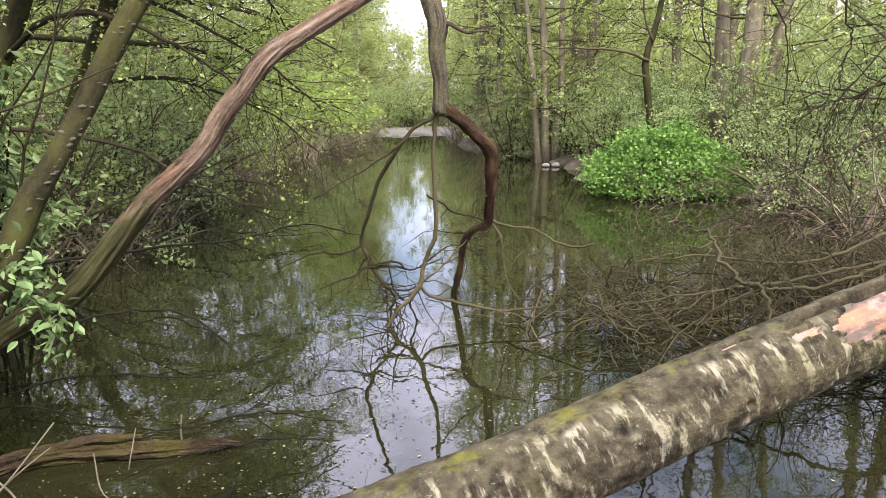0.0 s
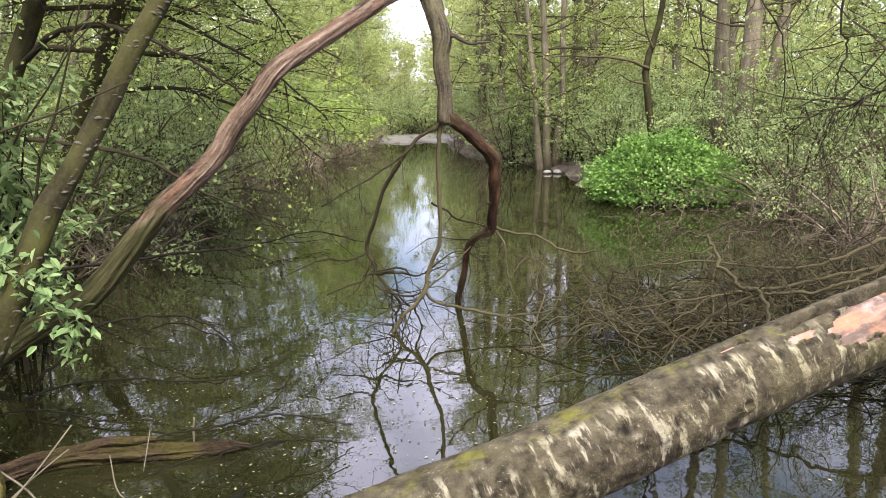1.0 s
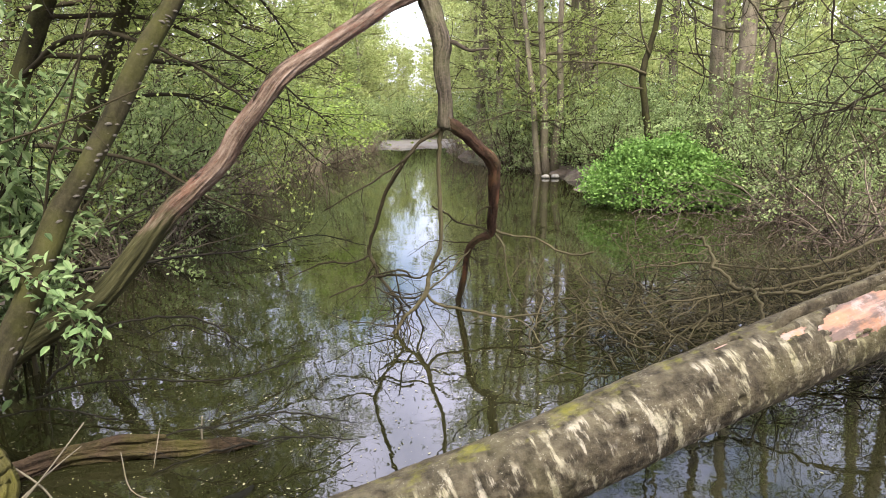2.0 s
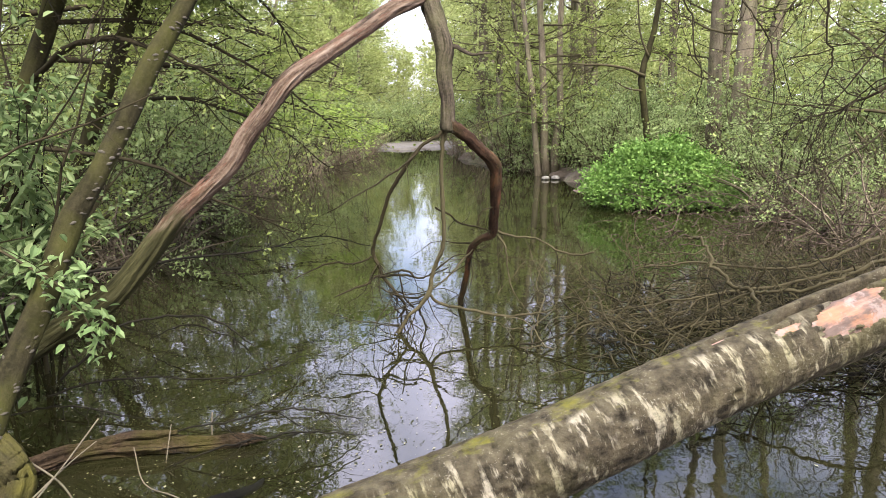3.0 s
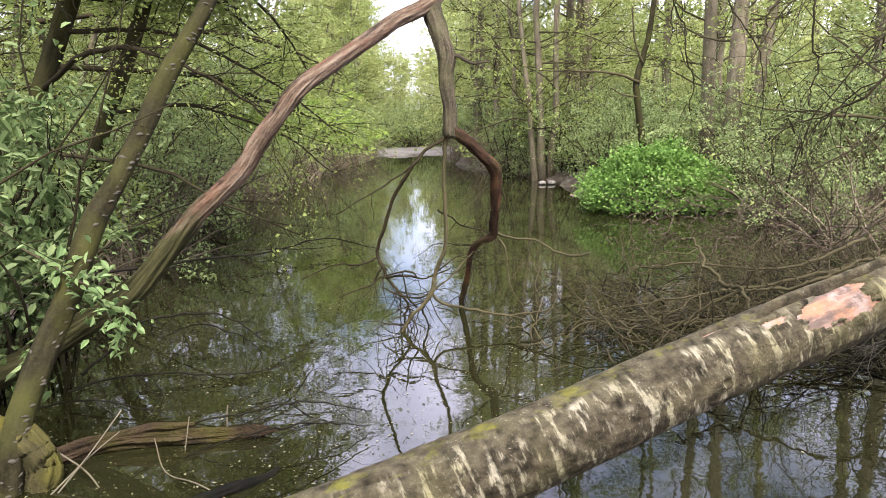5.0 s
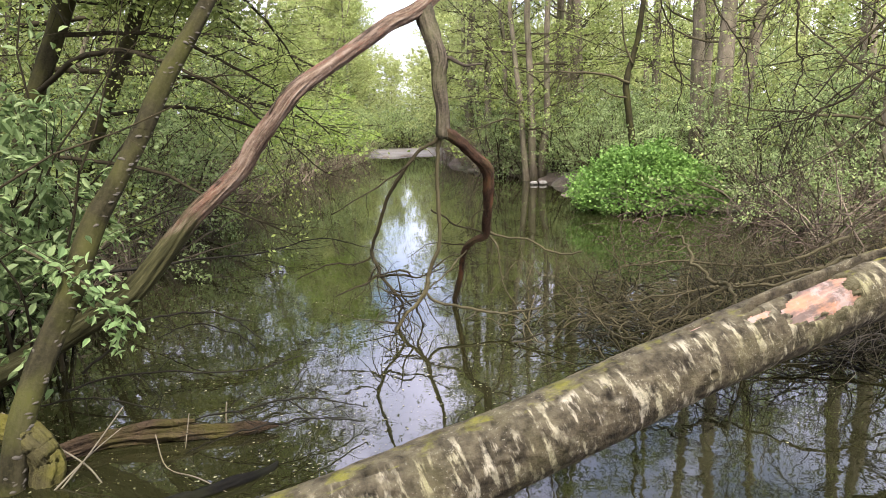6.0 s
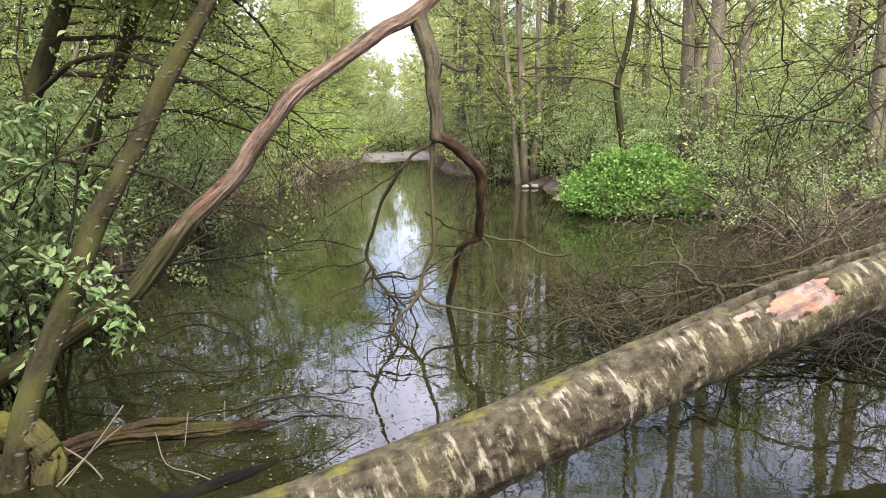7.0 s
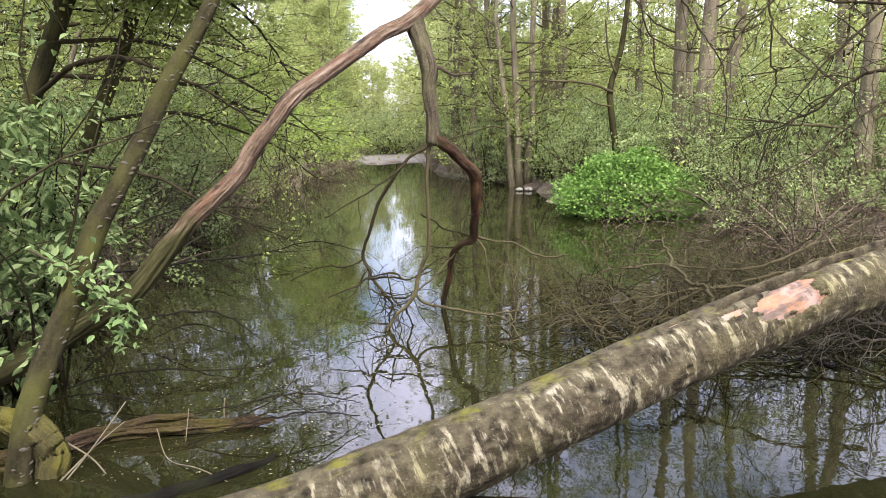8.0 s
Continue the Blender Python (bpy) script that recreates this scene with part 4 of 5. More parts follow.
for nth, rows in enumerate(YOUNG):
    line = spline(rows, 6)
    b = empty("leafy_bough")
    g, ends = Geo(), []
    g.tube(line[:, :3], line[:, 3], 7, rough=0.08)
    bough = part("bough", g.mesh("bough", M_TWIG_DARK), b)
    twig_parts(bough, rng, line, M_TWIG_DARK, 16, 0.8, 0.18, -0.02, 2, ends)
    e = np.array(ends)
    c = np.repeat(e[rng.integers(0, len(e), 320)], 8, 0) + rng.normal(size=(2560, 3)) * (0.09, 0.09, 0.028)
    c = c[c[:, 2] > 1.05]
    part("foliage", leaf_mesh("foliage", c, rng.uniform(0.04, 0.075, len(c)), G_YOUNG if nth in (0, 3) else G_SPRING, rng, 0.7), b, kind="stuff")
    tagged(b, "leafy bough with yellow-green young leaves low over the water" if nth in (0, 3) else "leafy bough of fresh green leaves reaching out over the water", "branch", "leafy boughs")


# ---- trees ----
def grow_tree(rng, height, r0, lean=(0, 0), limbs=16, low=0.3, reach=2.4, leaves=3500, leaf=(0.04, 0.07), green=None, twig_sides=4, rough=0.05, crook=0.05, foot=True, split=False, leaf_top=0.0, puff=0.17, toward=None, rise=(0.0, 0.7), sag=-0.02, thin=0.05):
    """A tapered trunk with limbs, twigs and a loose crown in layers; returns an Empty with its parts, at the origin."""
    t = np.linspace(0, 1, 14)
    wob = np.cumsum(rng.normal(size=(14, 2)) * crook * height / 14, 0)
    wob -= wob[0]
    pts = np.stack([lean[0] * height * t + wob[:, 0], lean[1] * height * t + wob[:, 1], t * height - 0.25], -1)
    rad = r0 * (1 - 0.85 * t) + (0.35 * r0 * np.exp(-t * 30) if foot else 0)
    tree = empty("tree")
    g = Geo()
    g.tube(pts, rad, 12, rough=rough)
    part("trunk", g.mesh("trunk", M_TREE), tree)
    g, ends = Geo(), []
    for _ in range(limbs):
        i = rng.uniform(low, 0.97)
        p = np.array([np.interp(i, t, pts[:, k]) for k in range(3)])
        a = rng.uniform(0, 2 * math.pi) if toward is None else rng.normal(toward, 1.0)
        ln = reach * (1.15 - 0.7 * i) * rng.uniform(0.5, 1.2)
        h = (math.cos(a), math.sin(a), rng.uniform(*rise))
        limb = wander(rng, p, h, ln, 7, 0.16, sag)
        r = min(r0 * 0.3 * (1.1 - i), 0.006 + ln * 0.008)
        rr = np.linspace(r, 0.004, len(limb))
        g.tube(limb, rr, 5, cap=False)
        twigs_on(g, rng, limb, rr, 6, ln * 0.4, 0.25, 0.0, twig_sides, 1, ends, 0.3)
        ends.extend(limb[4:])
        if split:
            part("limb", g.mesh("limb", M_TWIG), tree)
            g = Geo()
    if not split:
        part("branchwork", g.mesh("branchwork", M_TWIG), tree, kind="stuff")
    e = np.array(ends)
    if leaf_top:
        keep = rng.random(len(e)) < np.where(e[:, 2] < leaf_top, 1.0, thin)
        e = e[keep]
    # leaves stand in flat sprays, with gaps between them
    e = e[rng.random(len(e)) < 0.5]
    sprays = e[rng.integers(0, len(e), leaves // 9 + 1)] + rng.normal(size=(leaves // 9 + 1, 3)) * puff * 0.55
    c = np.repeat(sprays, 9, 0)[:leaves] + rng.normal(size=(leaves, 3)) * (puff * 0.42, puff * 0.42, puff * 0.14)
    part("crown", leaf_mesh("crown", c, rng.uniform(*leaf, leaves), green or G_SPRING, rng, 0.55), tree, kind="stuff")
    return tree


def grow_shrub(rng, height, spread, stems=14, leaves=2600, leaf=(0.035, 0.06), green=None, wood=None):
    """Many stems from one foot, arching out, with leaves along them."""
    bush = empty("shrub")
    g, ends = Geo(), []
    for _ in range(stems):
        a = rng.uniform(0, 2 * math.pi)
        h = (math.cos(a) * spread / height * 0.6, math.sin(a) * spread / height * 0.6, 1)
        st = wander(rng, (rng.normal(0, 0.12), rng.normal(0, 0.12), -0.1), h, height * rng.uniform(0.7, 1.25), 8, 0.14, 0.06)
        rr = np.linspace(0.006 + 0.009 * height, 0.003, len(st))
        g.tube(st, rr, 5, cap=False)
        twigs_on(g, rng, st, rr, 7, height * 0.4, 0.25, 0.03, 3, 1, ends, 0.15)
    part("branchwork", g.mesh("branchwork", wood or M_TWIG), bush, kind="stuff")
    e = np.array(ends)
    if leaves:
        e = e[rng.random(len(e)) < 0.6]
        sprays = e[rng.integers(0, len(e), leaves // 7 + 1)]
        c = np.repeat(sprays, 7, 0)[:leaves] + rng.normal(size=(leaves, 3)) * (0.06, 0.06, 0.035)
        part("foliage", leaf_mesh("foliage", c, rng.uniform(*leaf, leaves), green or G_SHRUB, rng, 0.45), bush, kind="stuff")
    return bush


def put(thing, x, y, turn=0.0, size=1.0, sink=0.0, tilt=(0, 0)):
    z = float(land_height(np.array(x), np.array(y)))
    thing.matrix_basis = pose(x, y, max(z, -0.1) - sink, tilt[0], tilt[1], turn) @ Matrix.Diagonal((size, size, size, 1))


LABEL_TREE = "tall slender woodland tree in fresh spring leaf on the bank"
# trees that stand out on the bank: x, y, trunk radius, height, lean
STANDING = [
    (3.75, 17.4, 0.19, 13, (-0.01, 0.0)), (5.35, 16.6, 0.12, 12, (0.01, 0.0)),
    (5.1, 13.2, 0.144, 12, (0.0, 0.0)), (5.0, 12.0, 0.166, 12, (0.05, 0.0)), (5.85, 13.2, 0.133, 11, (0.14, 0.0)),
    (5.8, 8.6, 0.133, 9, (-0.02, 0.02)), (1.55, 18.6, 0.111, 11, (0.0, 0.0)), (2.15, 15.6, 0.078, 9, (-0.10, 0.02)),
    (2.32, 15.7, 0.099, 10, (-0.03, 0.0)), (2.5, 15.7, 0.089, 10, (0.04, 0.0)), (1.1, 20.5, 0.122, 12, (0.02, 0.0)),
    (3.4, 18.5, 0.133, 13, (0.0, 0.0)), (7.2, 11.5, 0.155, 12, (0.02, 0.0)), (6.4, 16.0, 0.144, 13, (-0.03, 0.0)), (2.4, 21.0, 0.133, 13, (0.0, 0.0)),
    (1.95, 17.3, 0.075, 11, (-0.06, 0.0)), (1.5, 19.6, 0.08, 12, (-0.05, 0.0)), (1.25, 22.2, 0.08, 13, (-0.05, 0.0)), (2.2, 24.0, 0.11, 14, (-0.04, 0.0)),
]
rng = np.random.default_rng(21)
for x, y, r, h, lean in STANDING:
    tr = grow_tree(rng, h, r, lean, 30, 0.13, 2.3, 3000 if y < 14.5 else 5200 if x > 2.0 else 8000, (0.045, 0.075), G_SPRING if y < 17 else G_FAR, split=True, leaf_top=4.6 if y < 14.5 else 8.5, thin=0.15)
    put(tr, x, y)
    tagged(tr, LABEL_TREE, "tree", "trees on the far bank")

# a crooked dark tree behind the bush, one long level limb
tr = grow_tree(rng, 9, 0.05, (0.05, 0.02), 10, 0.36, 1.8, 1500, (0.032, 0.052), G_SPRING, split=True, leaf_top=5.0)
for ch in list(tr.children):
    if ch.name.startswith("trunk"):
        bpy.data.objects.remove(ch)
line = crooked(spline([(0.16, 0, -0.3, 0.085), (0.12, 0, 0.6, 0.070), (0.08, 0, 0.92, 0.064), (0.0, 0, 1.46, 0.058), (-0.05, 0, 1.99, 0.054), (0.04, 0, 2.42, 0.048), (0.14, 0, 2.92, 0.044), (0.25, 0.05, 4.2, 0.036), (0.3, 0.1, 6.0, 0.024), (0.42, 0.15, 8.4, 0.008)], 6), rng, 0.006)
g = Geo()
g.tube(line[:, :3], line[:, 3], 14, rough=0.1)
part("trunk", g.mesh("trunk", M_NEAR), tr)
for rows, many in (([(-0.05, 0, 1.99, 0.026), (-0.5, -0.1, 2.14, 0.021), (-1.05, -0.1, 2.20, 0.015), (-1.75, -0.1, 2.23, 0.007)], 9), ([(-0.02, 0, 1.75, 0.018), (-0.3, -0.1, 1.78, 0.014), (-0.55, -0.1, 1.92, 0.008)], 4), ([(0.0, 0, 2.3, 0.02), (-0.15, 0, 2.7, 0.015), (-0.2, 0, 3.2, 0.012)], 4)):
    line = crooked(spline(rows, 6), rng, 0.006)
    g = Geo()
    g.tube(line[:, :3], line[:, 3], 8, rough=0.1)
    twigs_on(g, rng, line[:, :3], line[:, 3], many, 0.5, 0.25, 0.0, 4, 2)
    part("limb", g.mesh("limb", M_TWIG), tr)
put(tr, 3.35, 11.6)
tr.location.z = 0.0
tagged(tr, "crooked dark slim tree with one long level limb on the bank", "tree", "trees on the far bank")

# trees leaning out from the other bank, leafy down to the water
rng = np.random.default_rng(25)
lean_kinds = [grow_tree(rng, rng.uniform(7, 9), rng.uniform(0.07, 0.11), (0.16, 0.0), 42, 0.13, 2.7, 6500, (0.045, 0.080), (G_SPRING, G_SHRUB, G_SPRING)[k], toward=0.0, rise=(0.0, 0.55), sag=0.0, leaf_top=4.4, thin=0.8) for k in range(3)]
along = [(y, rng.uniform(1.0, 2.0)) for y in np.arange(8.0, 21.5, 1.5)] + [(y, rng.uniform(2.2, 3.6)) for y in np.arange(5.5, 25, 4.0)]
for i, (y, d) in enumerate(along):
    x = float(np.interp(y, SHORE_Y, TREES_L)) - d
    tr = lean_kinds[i] if i < 3 else copy_thing(lean_kinds[i % 3], Matrix())
    put(tr, x, y, rng.uniform(-40, 40), rng.uniform(0.8, 1.15))
    tagged(tr, "leafy tree leaning out from the bank over the water", "tree", "leaning bank trees")

for i, (y, size) in enumerate(((12.2, 0.95), (15.6, 0.95), (19.0, 0.95), (22.2, 0.78), (23.6, 0.45), (24.8, 0.42))):
    tr = copy_thing(lean_kinds[i % 3], Matrix())
    put(tr, float(np.interp(y, SHORE_Y, TREES_L)) - 0.5, y, rng.uniform(-20, 20), size, 0.1, (0, rng.uniform(6, 13)))
    tagged(tr, "leafy tree leaning far out from the bank over the water", "tree", "leaning bank trees")

# the wood behind: a few trees grown, then set out again and again
rng = np.random.default_rng(31)
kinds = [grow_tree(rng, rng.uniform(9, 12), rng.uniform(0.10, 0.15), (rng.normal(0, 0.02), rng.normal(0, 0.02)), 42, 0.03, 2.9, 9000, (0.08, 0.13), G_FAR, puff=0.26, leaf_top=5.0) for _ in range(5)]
# roof_kind is an added tree, set only out of view to hold back light
roof_kind = grow_tree(rng, 10, 0.13, (0.0, 0.0), 40, 0.22, 3.4, 13000, (0.06, 0.11), G_SPRING, puff=0.24)
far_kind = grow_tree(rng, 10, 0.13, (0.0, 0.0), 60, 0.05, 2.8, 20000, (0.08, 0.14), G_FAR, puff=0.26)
put(roof_kind, -8.5, -2.0)
tagged(roof_kind, "unseen leafy tree added behind the camera to hold back light", "tree", "trees of the wood")
spots = []


def in_gap(x, y):
    """The open lane along the pond, wider with distance."""
    return abs(x + 0.4 + 0.035 * y) < 1.9 + 0.030 * y


for side, want in ((1, 75), (-1, 60)):
    tries = 0
    while len([s for s in spots if s[0] * side > 0]) < want and tries < 9000:
        tries += 1
        y = rng.uniform(4, 60)
        x = side * rng.uniform(1.0, 32)
        d = float(inland(np.array(x), np.array(y)))
        if d < 1.5 or in_gap(x, y) or (side > 0 and y < 20 and x < 12) or (side < 0 and d < 5.0 and y < 25):
            continue
        if all((x - a) ** 2 + (y - b) ** 2 > 6.0 for a, b in spots):
            spots.append((x, y))
for i, (x, y) in enumerate(spots):
    tr = kinds[i] if i < len(kinds) else copy_thing(kinds[i % len(kinds)], Matrix())
    put(tr, x, y, rng.uniform(0, 360), rng.uniform(0.85, 1.25), 0, (rng.normal(0, 2), rng.normal(0, 2)))
    tagged(tr, "slender tree with light spring foliage deeper in the wood", "tree", "trees of the wood")
# more unseen trees added behind the camera, a leaf roof against sun and sky
for x, y, s in ((-4.6, -4.5, 0.9), (-1.5, -5.5, 1.0), (2.2, -5.0, 1.0), (5.5, -4.5, 1.0), (-7.5, -4, 1.1), (-3, -10, 1.1), (3, -10, 1.2), (8.5, -6, 1.1), (-10, -10, 1.2), (11, -11, 1.2), (0, -16, 1.2)):
    tr = copy_thing(roof_kind, Matrix())
    put(tr, x, y, rng.uniform(0, 360), s)
    tagged(tr, "unseen leafy tree added behind the camera to hold back light", "tree", "trees of the wood")
for x, y, s in ((-3.6, 31, 0.42), (-1.8, 34, 0.34), (0.4, 33, 0.33), (-4.8, 37, 0.52), (-0.4, 40, 0.40), (-2.6, 44, 0.46), (1.6, 43, 0.48), (-6, 48, 0.55), (-4.0, 54, 0.55), (-1.2, 56, 0.52), (2.0, 55, 0.56), (3.8, 50, 0.6), (-7.5, 57, 0.65), (0.5, 62, 0.6), (-3, 65, 0.62), (5, 60, 0.7), (-5.0, 33, 0.48), (-6.4, 41, 0.6), (-4.6, 42, 0.56), (-5.8, 52, 0.5), (-8.5, 49, 0.6)):
    tr = copy_thing(far_kind, Matrix())
    # low growth where the lane stays open to the sky
    size = s * 1.8 if abs(x + 0.05 * y) > 0.9 + 0.035 * y else min(s * 1.8, 0.16 + 0.006 * y)
    put(tr, x, y, rng.uniform(0, 360), size)
    tagged(tr, "small pale green tree far off beyond the pond", "tree", "trees of the wood")

put(far_kind, -5.6, 29.5, 40, 0.62)
tagged(far_kind, "small pale green tree far off beyond the pond", "tree", "trees of the wood")

# undergrowth
rng = np.random.default_rng(41)
bushes = [grow_shrub(rng, rng.uniform(1.2, 1.9), rng.uniform(0.9, 1.4), 14, 3000, (0.035, 0.060), G_SHRUB if k != 3 else G_SPRING) for k in range(5)]
places = []
for y in np.arange(12.5, 25, 0.8):
    places.append((np.interp(y, SHORE_Y, SHORE_R) + rng.uniform(0.6, 1.6), y))
    places.append((np.interp(y, SHORE_Y, SHORE_R) + rng.uniform(2.0, 4.5), y))
for y in np.arange(6.3, 25, 0.55):
    places.append((np.interp(y, SHORE_Y, SHORE_L) - rng.uniform(-0.35, 0.6), y))
    if rng.random() < 0.6:
        places.append((np.interp(y, SHORE_Y, SHORE_L) - rng.uniform(0.8, 2.6), y))
for _ in range(28):
    x, y = rng.uniform(3.0, 11), rng.uniform(9.5, 18)
    if inland(np.array(x), np.array(y)) > 0.5 and abs(x - 3.2) + abs(y - 10.6) > 1.6:
        places.append((x, y))
for _ in range(15):
    places.append((rng.uniform(4.0, 8.5), rng.uniform(7.2, 10.5)))
for x in np.arange(-4.6, 2.2, 0.42):
    places.append((x, FAR_Y + rng.uniform(3.0, 4.2)))
    places.append((x, FAR_Y + rng.uniform(5.0, 9.0)))
places += [(2.1, 16.5), (1.75, 17.2), (2.9, 16.2), (3.6, 14.2)]
for i, (x, y) in enumerate(places):
    b = bushes[i] if i < len(bushes) else copy_thing(bushes[i % len(bushes)], Matrix())
    put(b, x, y, rng.uniform(0, 360), rng.uniform(0.7, 1.2))
    tagged(b, "leafy green shrub in the undergrowth on the bank", "shrub", "undergrowth shrubs")


# bare brown shrubs with their twigs over the water
rng = np.random.default_rng(45)
bare_kinds = [grow_shrub(rng, rng.uniform(1.0, 1.5), rng.uniform(1.0, 1.5), 16, 160, (0.02, 0.038), G_SHRUB, M_BARE) for _ in range(3)]
rim = [(float(np.interp(y, SHORE_Y, SHORE_L)) + rng.uniform(-0.3, 0.7), y) for y in np.arange(6.0, 25, 0.42)]
rim += [(rng.uniform(4.2, 6.6), rng.uniform(7.4, 10.0)) for _ in range(9)]
rim += [(float(np.interp(y, SHORE_Y, SHORE_R)) + rng.uniform(-0.1, 0.6), y) for y in np.arange(16, 25, 0.9)]
for i, (x, y) in enumerate(rim):
    b = bare_kinds[i] if i < 3 else copy_thing(bare_kinds[i % 3], Matrix())
    put(b, x, y, rng.uniform(0, 360), rng.uniform(0.7, 1.15))
    tagged(b, "bare brown twiggy shrub at the edge of the pond", "shrub", "bare shrubs")


# ---- bright green bush at the water's edge ----
def build_bush():
    rng = np.random.default_rng(51)
    bush = empty("bush", (3.25, 10.6, 0.1))
    g = Geo()
    for _ in range(40):
        a = rng.uniform(0, 2 * math.pi)
        st = wander(rng, (rng.normal(0, 0.3), rng.normal(0, 0.2), -0.1), (math.cos(a), math.sin(a) * 0.7, rng.uniform(0.4, 1.4)), rng.uniform(0.6, 1.1), 6, 0.15, 0.05)
        g.tube(st, np.linspace(0.010, 0.003, 7), 4, cap=False)
    part("branchwork", g.mesh("branchwork", M_TWIG), bush)
    # leafy shoots all over a lumpy dome, each a part with its own leaves
    tops = []
    for _ in range(2000):
        th, ph = rng.uniform(0, 2 * math.pi), math.acos(rng.uniform(-0.12, 1))
        d = Vector((math.cos(th) * math.sin(ph), math.sin(th) * math.sin(ph), math.cos(ph)))
        k = 1 + 0.20 * noise.noise(d * 2.3 + Vector((4, 1, 0))) + 0.16 * noise.noise(d * 5.2)
        tops.append(np.array([d.x * 1.16, d.y * 0.85, d.z * 0.88]) * k * rng.uniform(0.82, 1.02) + (0.12, 0, 0.06))
    tops = np.array(tops)
    # a lower shoulder on one side
    tops[:, 2] *= 1 - 0.24 * np.clip(tops[:, 0] - 0.2, 0, 1.2)
    c = np.repeat(tops, 11, 0) + rng.normal(size=(22000, 3)) * (0.06, 0.06, 0.04)
    part("foliage", leaf_mesh("foliage", c, rng.uniform(0.032, 0.066, len(c)), G_BUSH, rng, 0.5, 0.7), bush)
    tagged(bush, "dense bright green bush hanging over the water's edge", "bush")


build_bush()


# ---- leafy shrub close by on the bank ----
def build_near_shrub():
    rng = np.random.default_rng(61)
    sh = empty("leafy_shrub")
    g, ends = Geo(), []
    for k in range(34):
        x, y = rng.uniform(-3.6, -2.5), rng.uniform(3.2, 4.6)
        st = wander(rng, (x, y, 0.0), (rng.uniform(-0.2, 0.5), rng.uniform(-0.3, 0.1), 1), rng.uniform(1.0, 3.2), 9, 0.13, 0.02)
        rr = np.linspace(0.014, 0.003, len(st))
        g.tube(st, rr, 5, cap=False)
        twigs_on(g, rng, st, rr, 7, 0.5, 0.22, 0.02, 3, 1, ends, 0.25)
    part("branchwork", g.mesh("branchwork", M_TWIG_DARK), sh, kind="stuff")
    e = np.array(ends)
    n = 8500
    c = e[rng.integers(0, len(e), n)] + rng.normal(size=(n, 3)) * 0.05
    keep = (c[:, 0] < np.interp(c[:, 2], (0.5, 1.0, 1.5, 2.0), (-2.05, -2.15, -2.25, -2.45))) & (rng.random(n) < np.interp(c[:, 2], (1.5, 2.0), (1.0, 0.55)))
    c = c[keep]
    part("foliage", big_leaf_mesh("foliage", c, rng.uniform(0.055, 0.100, len(c)), G_NEAR, rng), sh)
    tagged(sh, "leafy shrub with soft grey-green leaves beside the leaning trunks", "shrub")
    spray = empty("leaf_spray")
    line = spline([(-2.2, 3.05, 1.0, 0.008), (-1.87, 2.90, 0.87, 0.006), (-1.77, 2.90, 0.78, 0.005), (-1.71, 2.90, 0.63, 0.004), (-1.68, 2.90, 0.52, 0.003)], 8)
    g = Geo()
    g.tube(line[:, :3], line[:, 3], 5)
    part("twig", g.mesh("twig", M_TWIG), spray)
    c = line[rng.integers(4, len(line), 170), :3] + rng.normal(size=(170, 3)) * (0.055, 0.05, 0.06) + (0, 0, 0.03)
    part("foliage", big_leaf_mesh("foliage", c, rng.uniform(0.04, 0.075, 170), G_SPRAY, rng, 0.5), spray)
    tagged(spray, "hanging spray of pale green leaves in front of the trunk", "leaves")


build_near_shrub()


